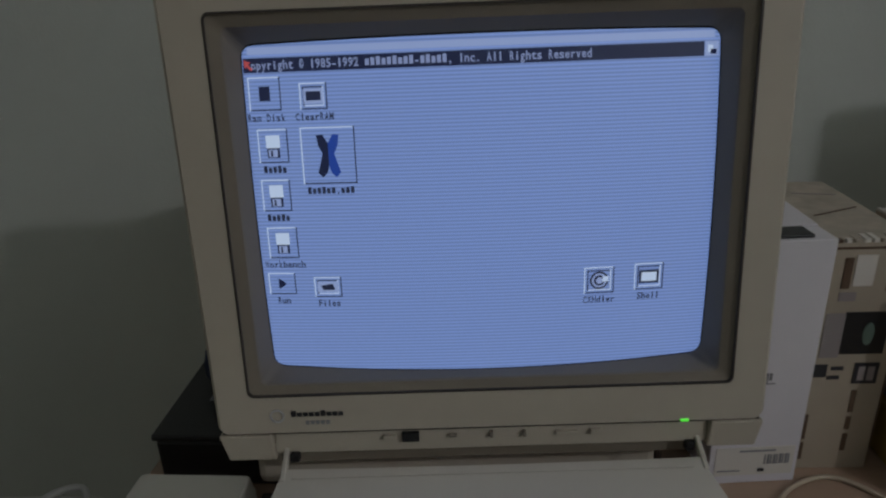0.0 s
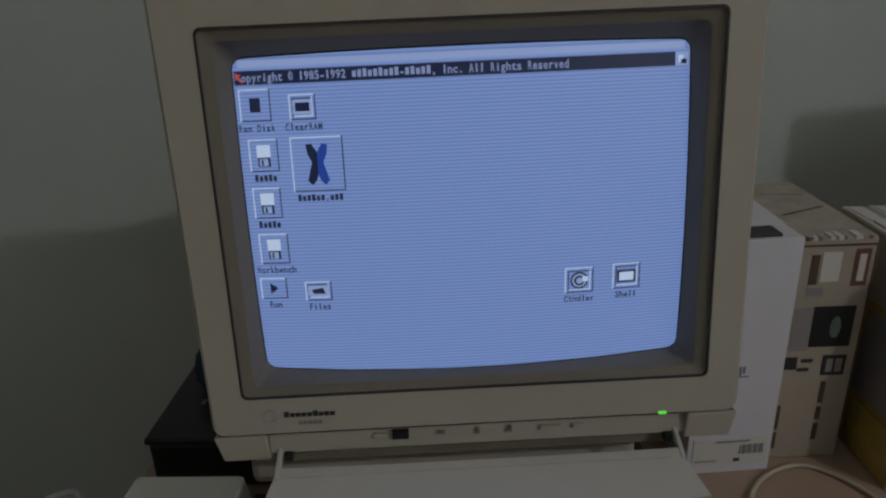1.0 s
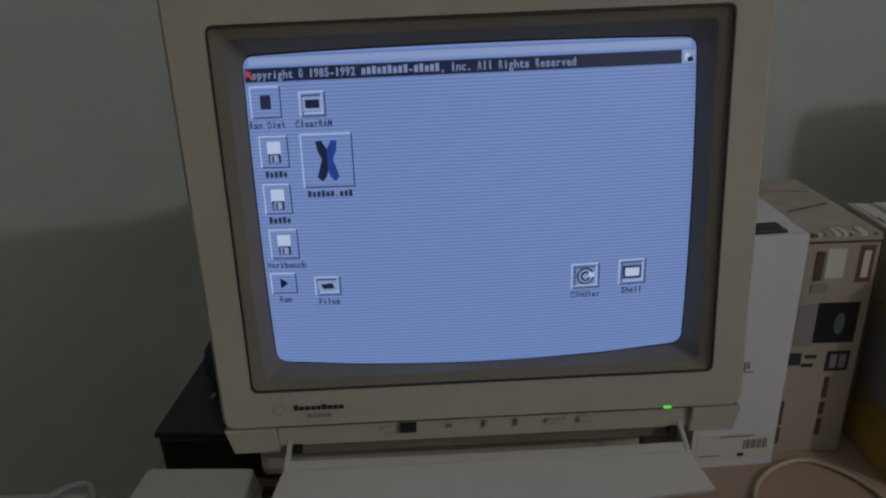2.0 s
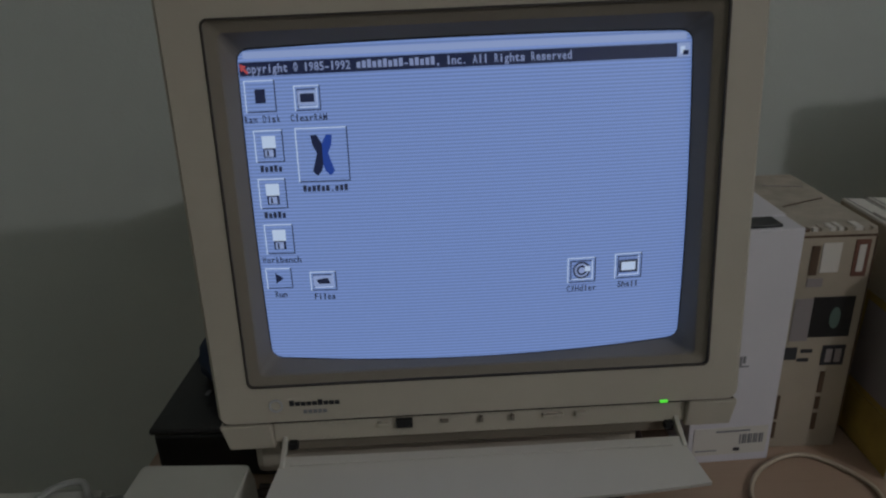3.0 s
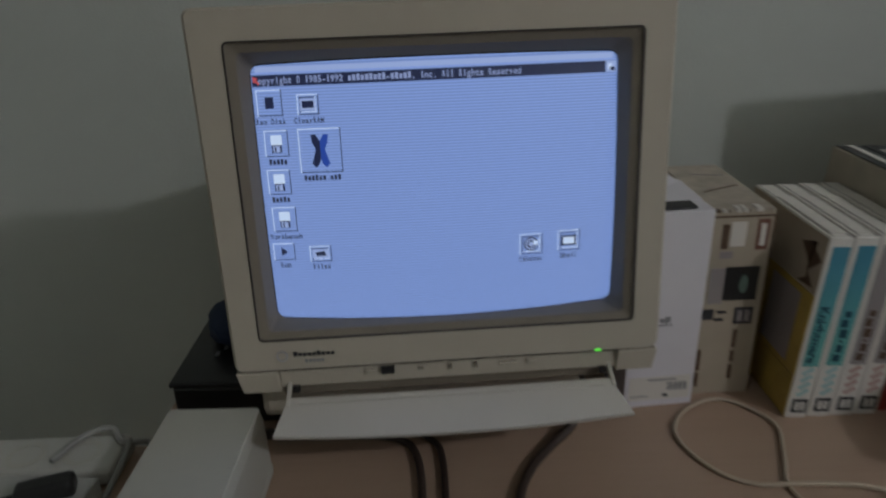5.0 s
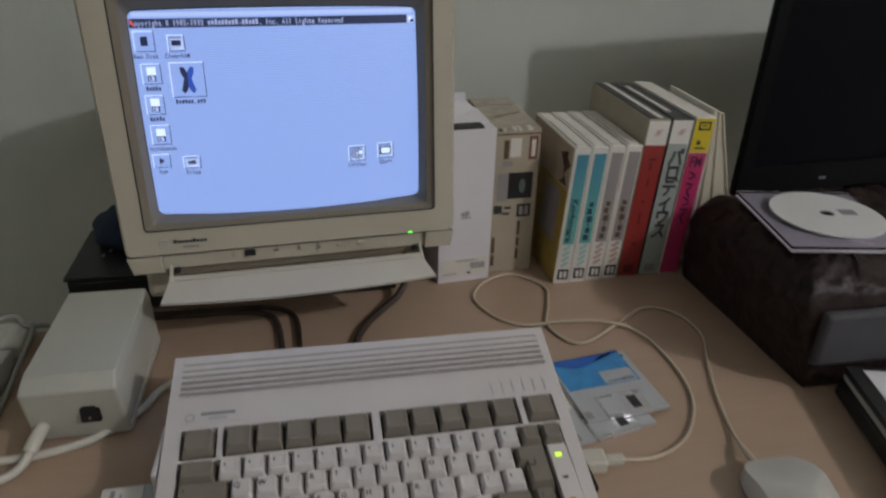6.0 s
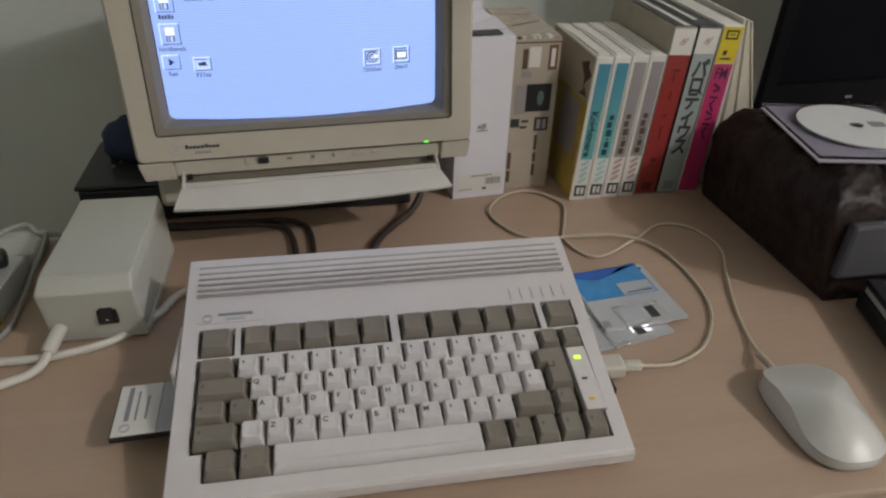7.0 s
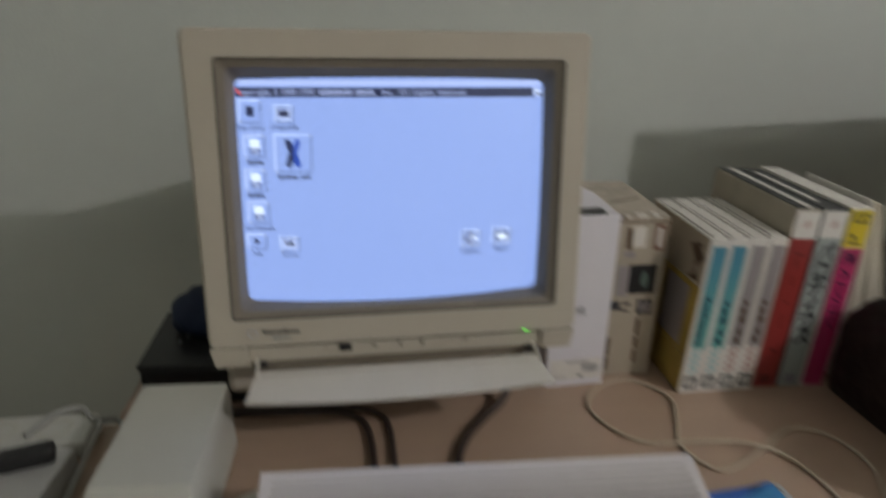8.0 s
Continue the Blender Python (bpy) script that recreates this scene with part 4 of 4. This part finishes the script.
# ---- floppy disks ----
def floppy(m, label, blue):
    t = thing("floppy_disk", m, label, "floppy disk", "disks beside the computer")
    part("body", box(-0.045, 0.045, -0.047, 0.047, 0, 0.0033, 0.0008), DISK_GREY, t)
    part("label_sheet", box(-0.0425, 0.038, -0.002, 0.0465, 0.0033, 0.0036), SKY_BLUE if blue else PAPER, t, "blue printed label" if blue else "plain label")
    if blue:
        wave = [(-0.040 + 0.0078 * i, 0.040 - 0.010 * math.sin(0.5 * i)) for i in range(11)]
        loops = [[(x, y, z) for x, y in wave + [(0.038, 0.0465), (-0.040, 0.0465)]] for z in (0.0036, 0.0038)]
        part("label_print", loft(loops, True, True), DEEP_BLUE, t, "darker blue sweep of the label")
        part("label_print", box(0.000, 0.036, -0.001, 0.019, 0.0036, 0.0039, 0.0001), DISK_GREY, t)
        part("label_print", box(0.004, 0.034, 0.0015, 0.0028, 0.0039, 0.0041), INK, t)
        part("label_print", box(0.020, 0.034, 0.0040, 0.0052, 0.0039, 0.0041), GREY_INK, t)
    part("shutter", box(-0.023, 0.026, -0.0475, -0.016, 0.0032, 0.0040, 0.0003), SHUTTER, t, "steel shutter")
    part("shutter_lip", box(-0.022, 0.025, -0.0484, -0.0468, 0.0004, 0.0044, 0.0005), SHUTTER, t, "bent lip of the shutter")
    part("shutter_window", box(0.008, 0.018, -0.041, -0.023, 0.0040, 0.0041), INK, t)
    part("shutter_step", box(-0.021, 0.004, -0.043, -0.020, 0.0040, 0.0043, 0.0001), DISK_GREY, t)
    part("thumb_notch", box(-0.0435, -0.036, -0.044, -0.034, 0.0033, 0.0035), SPINE_GREY, t)
    for s in (-1, 1):
        part("hole", box(s * 0.039 - 0.002, s * 0.039 + 0.002, 0.037, 0.041, 0.0033, 0.0034), INK, t)


floppy(pose(0.2180, -0.0385, DESK + 0.0002, 0, 0, 12), "grey floppy disk with a steel shutter lying on the desk", False)
floppy(pose(0.2430, -0.0185, DESK + 0.0044, 0.0, 0, 6.4), "grey floppy disk with a bright blue label on another disk", True)


# ---- boxes and books in the row behind ----
def white_carton():
    t = thing("white_carton", pose(0.142, 0.218, DESK, 0, 0, 5.5), "tall slim white product carton with a lifted black tab", "box")
    part("body", box(-0.0345, 0.0345, 0, 0.125, 0, 0.204, 0.0008), CARTON_WHITE, t)
    part("tab", box(-0.026, 0.020, 0.004, 0.022, 0.204, 0.2065, 0.0008), BLACK, t, "black tab")
    low = [(-0.0340, 0.026, 0.2042), (0.0335, 0.026, 0.2042), (0.0335, 0.075, 0.2060), (-0.0340, 0.112, 0.2260)]
    part("flap", loft([low, [(x, y, z + 0.0012) for x, y, z in low]], True, True), CARTON_WHITE, t, "lid flap with one corner standing up")
    part("lid_edge", box(-0.0335, 0.0335, 0.1235, 0.1245, 0.204, 0.2145), CARTON_WHITE, t)
    # small printed mark, as plain shapes
    for x0, x1, z0, z1 in ((-0.006, -0.002, 0.094, 0.098), (-0.001, 0.001, 0.092, 0.100), (0.002, 0.004, 0.094, 0.100)):
        part("mark", box(x0, x1, -0.0006, 0.0004, z0, z1), GREY_INK, t)
    part("mark", box(-0.007, 0.007, -0.0006, 0.0004, 0.0905, 0.0915), GREY_INK, t)
    part("label_sheet", box(-0.030, 0.031, -0.0006, 0.0004, 0.008, 0.034), PAPER, t, "white shipping label")
    for i in range(9):
        part("bar", box(0.008 + 0.0023 * i, 0.0090 + 0.0023 * i + 0.0006 * (i % 2), -0.0010, 0, 0.018, 0.027), GREY_INK, t)
    part("bar", box(-0.012, 0.016, -0.0010, 0, 0.0300, 0.0315), GREY_INK, t)
    part("bar", box(-0.028, -0.010, -0.0010, 0, 0.012, 0.013), GREY_INK, t)
    part("bar", box(0.004, 0.009, -0.0010, 0, 0.011, 0.014), INK, t)


white_carton()


def tan_carton():
    t = thing("tan_carton", pose(0.2085, 0.236, DESK, 0, 0, 2), "worn tan product carton printed with small pictures", "box")
    part("body", box(-0.0290, 0.0290, 0, 0.145, 0, 0.196, 0.0012), CARTON_TAN, t)
    part("worn_edge", box(-0.0288, 0.0288, -0.0004, 0.0006, 0.1905, 0.1922), BROWN, t, "scuffed brown top edge")
    part("worn_edge", box(0.0284, 0.0295, -0.0004, 0.0012, 0.02, 0.19), BROWN, t, "scuffed brown corner")
    part("lid_flap", box(-0.0285, 0.0285, 0.002, 0.140, 0.1962, 0.1972), WORN_LID, t, "creased lid flap")
    rng = random.Random(4)
    for i in range(9):
        x = -0.026 + 0.0062 * i
        part("torn_edge", box(x, x + rng.uniform(0.003, 0.006), -0.0007, rng.uniform(0.003, 0.012), 0.1955, 0.1972 + rng.uniform(0.0003, 0.0014), 0.0002), rng.choice((BROWN, PAPER, WORN_LID)), t)
    part("lid_crease", box(-0.020, 0.024, -0.0007, 0.0007, -0.0004, 0.0004), BROWN, t, "", pose(0.0, 0.060, 0.1974, 0, 0, 24))
    part("lid_crease", box(-0.016, 0.018, -0.0006, 0.0006, -0.0004, 0.0004), SPINE_GREY, t, "", pose(0.004, 0.105, 0.1974, 0, 0, -12))

    def pic(x0, x1, z0, z1, mat, name="picture", lift=0.0006):
        part(name, box(x0, x1, -lift, 0.0004, z0, z1), mat, t)
    pic(-0.018, -0.012, 0.160, 0.184, BROWN)
    pic(-0.010, 0.004, 0.162, 0.186, PAPER)
    pic(-0.018, -0.006, 0.150, 0.157, SPINE_GREY)
    pic(0.014, 0.025, 0.158, 0.188, RUST, "sticker")
    pic(0.017, 0.022, 0.162, 0.184, PAPER, "sticker_print", 0.0009)
    pic(-0.024, -0.010, 0.103, 0.140, SPINE_GREY)
    pic(-0.010, 0.022, 0.106, 0.141, BLACK)
    oval = [(0.0085 + 0.0042 * math.cos(k * math.pi / 6), 0.123 + 0.0095 * math.sin(k * math.pi / 6)) for k in range(12)]
    part("picture", loft([[(x, y, z) for x, z in oval] for y in (-0.0010, 0.0)], True, True), FADED_GREEN, t)
    pic(-0.027, -0.016, 0.086, 0.097, INK)
    pic(-0.013, -0.004, 0.092, 0.095, INK)
    pic(-0.015, -0.006, 0.084, 0.087, INK)
    pic(0.004, 0.022, 0.080, 0.098, INK)
    pic(0.007, 0.012, 0.083, 0.095, SPINE_GREY, "picture", 0.0010)
    pic(0.014, 0.019, 0.083, 0.095, SPINE_GREY, "picture", 0.0010)
    pic(-0.0272, -0.0228, 0.010, 0.026, BROWN, "bar")
    pic(-0.0272, -0.0228, 0.029, 0.052, BROWN, "bar")
    pic(0.0060, 0.0098, 0.018, 0.034, BROWN, "bar")
    pic(0.0060, 0.0098, 0.038, 0.050, BROWN, "bar")
    pic(0.0060, 0.0098, 0.054, 0.074, BROWN, "bar")


tan_carton()

LEAN = 3.0


def game_case(x, y, w, h, d, cover, band, ink, title, label, art=False):
    t = thing("game_case", pose(x, y, DESK, 0, LEAN, 1.5), label, "game case", "boxed games in a row")
    part("body", box(0, w - 0.0008, 0, d, 0.0002, h, 0.0012), cover, t)
    part("spine_band", box(w * 0.20, w * 0.88, -0.0006, 0.001, h * 0.31, h * 0.955), band, t, "coloured band on the spine")
    if title:
        me = letters(title, 0.0125, "CENTER", 0.0004)
        me.materials.append(ink)
        part("title", me, ink, t, "", pose(w * 0.47, -0.0010, h * 0.490) @ pose(0, 0, 0, 90, 0, 0) @ pose(0, 0, 0, 0, 0, -90))
    else:
        for i, (z0, z1) in enumerate(((0.335, 0.375), (0.387, 0.43), (0.442, 0.455), (0.468, 0.515), (0.527, 0.57), (0.582, 0.615))):
            part("bar", box(w * (0.36, 0.42, 0.46, 0.38, 0.34, 0.40)[i], w * (0.66, 0.68, 0.60, 0.70, 0.62, 0.66)[i], -0.0010, 0.001, h * z0, h * z1), ink, t)
    for i in range(4):
        z = h * (0.155 + 0.042 * i)
        part("stripe", box(-0.0055, 0.0055, -0.0003, 0.0008, -0.0018, 0.0018), PALE_TEAL if band == TEAL else PINK_GREY, t, "", pose(w * 0.52, -0.0003, z, 0, -35, 0))
    part("maker_mark", box(w * 0.2, w * 0.86, -0.0006, 0.001, h * 0.035, h * 0.115), INK, t)
    part("maker_mark", box(w * 0.32, w * 0.50, -0.0009, 0.001, h * 0.05, h * 0.10), PAPER, t)
    part("maker_mark", box(w * 0.58, w * 0.74, -0.0009, 0.001, h * 0.05, h * 0.10), PAPER, t)
    for x in (0.16, 0.84):
        part("lid_seam", box(w * x - 0.0004, w * x + 0.0004, 0.002, d - 0.002, h, h + 0.0003), SPINE_GREY, t)
    part("lid_fold", box(w * 0.2, w * 0.8, d * 0.06, d * 0.72, h, h + 0.0006 + 0.0004 * (len(label) % 3)), PAPER, t)
    if art:
        part("cover_art", box(-0.0008, 0.0005, 0.001, d - 0.002, h * 0.70, h - 0.002), CARTON_TAN, t, "tan top of the cover")
        figure = [(0.012 + 0.010 * math.cos(0.7 * k) + 0.018 * (k % 2), h * 0.83 + h * 0.12 * math.sin(0.7 * k)) for k in range(9)]
        part("cover_art", loft([[(x, y, z) for y, z in figure] for x in (-0.0012, 0.0)], True, True), BROWN, t, "dark brown figure on the cover")
        part("cover_art", box(-0.0008, 0.0005, 0.001, d - 0.002, h * 0.25, h * 0.695), MUSTARD, t, "mustard cover picture")
        part("cover_art", box(-0.0012, 0.0005, 0.020, d * 0.5, h * 0.28, h * 0.66), SPINE_GREY, t, "pale panel of the cover")
        part("cover_art", box(-0.0008, 0.0005, 0.001, d - 0.002, 0.002, h * 0.245), MUSTARD, t, "yellow cover panel")


game_case(0.2560, 0.194, 0.0220, 0.186, 0.145, PAPER, TEAL, TEAL_INK, "Knightmare", "white boxed game with a teal spine and lettered title", True)
game_case(0.2782, 0.195, 0.0220, 0.186, 0.145, PAPER, TEAL, TEAL_INK, "", "white boxed game with a teal spine band")
game_case(0.3004, 0.196, 0.0220, 0.186, 0.145, PAPER, SPINE_GREY, BROWN, "", "white boxed game with a grey spine band")
game_case(0.3226, 0.197, 0.0220, 0.186, 0.145, PAPER, SPINE_GREY, BROWN, "", "white boxed game with a grey and rust spine")


def large_case(x, w, h, spine, label, top, ink, kana="", white_top=True):
    t = thing("game_case", pose(x, 0.200, DESK, 0, 2.9, 1.5), label, "game case", "large boxed games in a row")
    part("body", box(0, w - 0.001, 0.0, 0.172, 0.0002, h, 0.0012), top, t)
    part("spine_sheet", box(0.001, w - 0.002, -0.0007, 0.001, 0.002, h * 0.85 if white_top else h - 0.003), spine, t, "printed spine")
    if white_top:
        part("spine_cap", box(0.001, w - 0.002, -0.0007, 0.001, h * 0.85 + 0.0005, h - 0.002), PAPER, t, "white end of the spine")
        for dx, a, q in ((-0.002, 35, 0.0044), (0.002, 35, 0.0052), (0.0, -40, 0.0030)):
            part("mark", box(-0.0008, 0.0008, -0.0003, 0.0008, -q, q), PINK_GREY, t, "", pose(w * 0.5 + dx, -0.0008, h * 0.925, 0, a, 0))
    for i, ch in enumerate(kana):
        me = letters(ch, 0.0250, "CENTER", 0.0010)
        for v in me.vertices:
            v.co.x *= 0.82
        me.materials.append(ink)
        part("title", me, ink, t, "", pose(w * 0.50, -0.0011, h * 0.765 - 0.0200 * i, 90, 0, 0))
    if not kana:
        for z0, z1, x0, x1 in ((0.76, 0.775, 0.34, 0.66), (0.70, 0.75, 0.42, 0.50), (0.60, 0.65, 0.46, 0.54), (0.50, 0.512, 0.40, 0.58), (0.36, 0.44, 0.45, 0.52), (0.22, 0.24, 0.38, 0.60)):
            part("bar", box(w * x0, w * x1, -0.0010, 0.001, h * z0, h * z1), ink, t)
    if top == PAGES:
        part("lid", box(w * 0.06, w - 0.0014, 0.001, 0.170, h + 0.0002, h + 0.0012, 0.0004), BLACK, t, "black lid edge over the page block")
        part("lid_stripe", box(w * 0.42, w * 0.66, 0.002, 0.168, h + 0.0012, h + 0.0018), PAPER, t, "white stripe of the lid")
    else:
        part("booklet", box(w * 0.22, w * 0.42, 0.03, 0.15, h, h + 0.0008), PAPER if top == BLACK else SPINE_GREY, t)
    part("maker_mark", box(w * 0.25, w * 0.72, -0.0010, 0.001, h * 0.03, h * 0.085), DARK_RED if spine == RED else GREY_INK, t)
    return t


large_case(0.3460, 0.0305, 0.216, RED, "large boxed game with a red spine and pale page block", PAGES, DARK_RED)
large_case(0.3767, 0.0298, 0.216, SPINE_SILVER, "large black boxed game with a silver-green lettered spine", BLACK, INK, "\u30d1\u30ed\u30c7\u30a3\u30a6\u30b9")


def pink_case():
    t = thing("game_case", pose(0.4067, 0.200, DESK, 0, 2.9, 1.5), "large boxed game with a magenta spine and yellow top", "game case", "large boxed games in a row")
    w, h = 0.0280, 0.217
    part("body", box(0, w - 0.001, 0.0, 0.172, 0.0002, h, 0.0012), PAPER, t)
    part("spine_sheet", box(0.001, w - 0.002, -0.0007, 0.001, 0.002, h * 0.79), PINK, t, "magenta spine")
    part("spine_cap", box(0.001, w - 0.002, -0.0007, 0.001, h * 0.795, h - 0.002), YELLOW, t, "yellow top of the spine")
    part("mark", box(w * 0.2, w * 0.78, -0.0010, 0.001, h * 0.925, h * 0.975), INK, t)
    part("mark", box(w * 0.28, w * 0.70, -0.0013, 0.001, h * 0.935, h * 0.965), YELLOW, t)
    part("mark", box(w * 0.22, w * 0.72, -0.0010, 0.001, h * 0.815, h * 0.825), INK, t)
    part("mark", box(w * 0.28, w * 0.46, -0.0010, 0.001, h * 0.84, h * 0.865), INK, t)
    part("mark", box(w * 0.36, w * 0.60, -0.0013, 0.001, h * 0.945, h * 0.957), INK, t)
    me = letters("FM", 0.0195, "CENTER", 0.0004)
    for v in me.vertices:
        v.co.x *= 0.72
    me.materials.append(PLUM_INK)
    part("title", me, PLUM_INK, t, "", pose(w * 0.48, -0.0011, h * 0.735, 90, 0, 0))
    for i, z in enumerate((0.665, 0.640, 0.600, 0.572, 0.540, 0.505, 0.470, 0.440, 0.405, 0.370)):
        part("bar", box(-w * (0.20, 0.14, 0.22, 0.17, 0.12)[i % 5], w * (0.16, 0.20, 0.18, 0.13, 0.21)[i % 5], -0.0003, 0.001, -0.0014, 0.0014), PLUM_INK, t, "", pose(w * 0.47, -0.0008, h * z, 0, (28, -20, 8, -50, 60)[i % 5], 0))


pink_case()


def leaning_book():
    """Its back cover and pages hang from the top and spread out towards the foot."""
    t = thing("paperback", pose(0.4480, 0.212, DESK), "cream paperback leaning with fanned pages", "book")
    for i in range(7):
        a = 2.7 * i
        ln = 0.2195 / math.cos(radians(a)) - 0.0012 - 0.0009 * i
        mat = PAPER if i == 0 else CREAM
        leaf = box(0, 0.0024, 0.001 * (i % 3), 0.118 - 0.001 * (i % 2), -ln + 0.0045, 0.0, 0.0004)
        for v in leaf.verts:
            if v.co.z < -0.1 and v.co.x > 0.0012 and i not in (0, 6):
                v.co.x += 0.0084
        part("cover" if i in (0, 6) else "page_block", leaf, mat, t, "", pose(0.0018 * i, 0, 0.2205 - 0.0008 * i, 0, -a, 0))


leaning_book()


# ---- dark wrapped case, disc, television and player beside the books ----
def dark_case():
    t = thing("wrapped_case", pose(0, 0, DESK), "dark brown case wrapped in smoky plastic film", "case")
    # left corners in plan (front x, front y, rear x, rear y) at rising heights; the right side stays straight
    steps = [(0.4500, -0.047, 0.4380, 0.188, 0.0000), (0.4480, -0.048, 0.4360, 0.190, 0.0040), (0.4440, -0.048, 0.4340, 0.190, 0.0220), (0.4390, -0.048, 0.4310, 0.190, 0.0440), (0.4340, -0.048, 0.4330, 0.190, 0.0640),
             (0.4290, -0.048, 0.4330, 0.190, 0.0820), (0.4250, -0.048, 0.4350, 0.188, 0.0960), (0.4260, -0.045, 0.4400, 0.184, 0.1060), (0.4300, -0.040, 0.4480, 0.178, 0.1140), (0.4370, -0.033, 0.4580, 0.170, 0.1210),
             (0.4460, -0.024, 0.4690, 0.162, 0.1260), (0.4580, -0.012, 0.4820, 0.150, 0.1290), (0.4760, 0.005, 0.4990, 0.135, 0.1300)]

    def loop(i, fx, fy, rx, ry, z):
        base = [(fx, fy), (1.23 - fx, fy), (1.23 - fx, ry), (rx, ry)]
        out, n = [], 44
        amp = 0.0 if i < 2 or i > 11 else 0.0016 + 0.0085 * (i / 10) ** 2
        for q in range(4):
            a, b = Vector(base[q]), Vector(base[(q + 1) % 4])
            for k in range(n):
                p = a.lerp(b, k / n)
                v = Vector((p.x * 58, p.y * 58, z * 58))
                w = noise.noise_vector(v) + 0.5 * noise.noise_vector(v * 2.7)
                fold = 0.35 - abs(noise.noise(Vector((p.x * 31, p.y * 31, z * 45))) + 0.4 * noise.noise(v * 1.4))
                out.append((p.x + amp * (w.x - 0.8 * fold), p.y + amp * w.y, z + amp * (0.7 * w.z + 1.1 * fold)))
        return out
    body = loft([loop(i, *st) for i, st in enumerate(steps)], True, True)
    part("wrapping", body, BIN_DARK, t, "crumpled smoky film", smooth=True)
    part("front_panel", box(0.4425, 0.785, -0.0585, -0.046, 0.034, 0.097, 0.005), BIN_GREY, t, "dull grey front panel")


dark_case()


def disc_case():
    m = pose(0.5150, 0.0680, DESK + 0.1305, 0, 0, -9.3)
    t = thing("disc_case", m, "clear jewel case holding a white printed disc", "disc case")
    part("inlay", box(-0.0665, 0.0665, -0.0700, 0.0700, 0.0005, 0.0020), LILAC, t, "lilac paper inlay")
    part("base", box(-0.0690, 0.0690, -0.0725, 0.0725, 0.0022, 0.0040, 0.0004), LILAC, t)
    lid = part("lid", box(-0.0690, 0.0690, -0.0725, 0.0725, 0.0062, 0.0090, 0.0006), CLEAR, t, "clear lid")
    lid.visible_shadow = False
    d = part("disc", disc_prism(0.008, 0.008, 0.0092, 0.0104, 0.060, 56, 0.0075), DISC, t, "white printed disc on the lid")
    part("hub", disc_prism(0.008, 0.008, 0.0094, 0.0106, 0.0150, 36, 0.0076), DISC, d, "grey hub ring")
    part("print", box(0.024, 0.042, 0.004, 0.018, 0.0104, 0.0107), GREY_INK, d)


disc_case()


def television():
    t = thing("television", pose(0.8485, 0.342, DESK, 0, 0, 5), "black flat television on a stand, switched off", "television")
    w, z0, z1 = 0.275, 0.050, 0.422
    hole = rounded(-w + 0.022, w - 0.022, z0 + 0.045, z1 - 0.022, 0.003, 3)
    o0 = rounded(-w + 0.003, w - 0.003, z0 + 0.003, z1 - 0.003, 0.006, 3)
    o1 = rounded(-w, w, z0, z1, 0.008, 3)
    o2 = rounded(-w + 0.03, w - 0.03, z0 + 0.02, z1 - 0.02, 0.008, 3)

    def at(lp, y):
        return [(x, y, z) for x, z in lp]
    part("frame", loft([at(hole, 0.006), at(hole, 0.0), at(o0, 0.0), at(o1, 0.003), at(o1, 0.010), at(o2, 0.034)], False, True), TV_FRAME, t)
    part("screen", box(-w + 0.021, w - 0.021, 0.005, 0.008, z0 + 0.044, z1 - 0.021), TV_SCREEN, t, "dark glossy screen")
    part("mark", box(-0.125, -0.113, -0.0008, 0.0004, z0 + 0.019, z0 + 0.0225), GREY_INK, t)
    part("neck", box(-0.04, 0.04, 0.012, 0.03, 0.008, z0 + 0.05, 0.003), TV_FRAME, t)
    part("stand", box(-0.13, 0.13, -0.05, 0.10, 0, 0.010, 0.004), TV_FRAME, t)


television()


def player():
    t = thing("disc_player", pose(0.4750, -0.0605, DESK, 0, 0, -14), "black slim player with pale layers and a white sheet on top", "electronics")
    part("body", box(0, 0.22, -0.185, 0.0, 0.003, 0.022, 0.003), BLACK, t)
    part("pale_layer", box(0.003, 0.217, -0.182, -0.003, 0.0222, 0.0300, 0.0006), DULL_WHITE, t, "pale layer showing at the edge")
    part("top_plate", box(0.001, 0.219, -0.184, -0.001, 0.0302, 0.0370, 0.0012), BLACK, t)
    part("sheet", box(0.016, 0.19, -0.165, -0.008, 0.0371, 0.0379), CARTON_WHITE, t, "white paper sheet")
    for x in (0.02, 0.22):
        for y in (-0.18, -0.02):
            part("rubber_foot", box(x - 0.006, x + 0.006, y - 0.006, y + 0.006, 0, 0.0035), BLACK, t)


player()
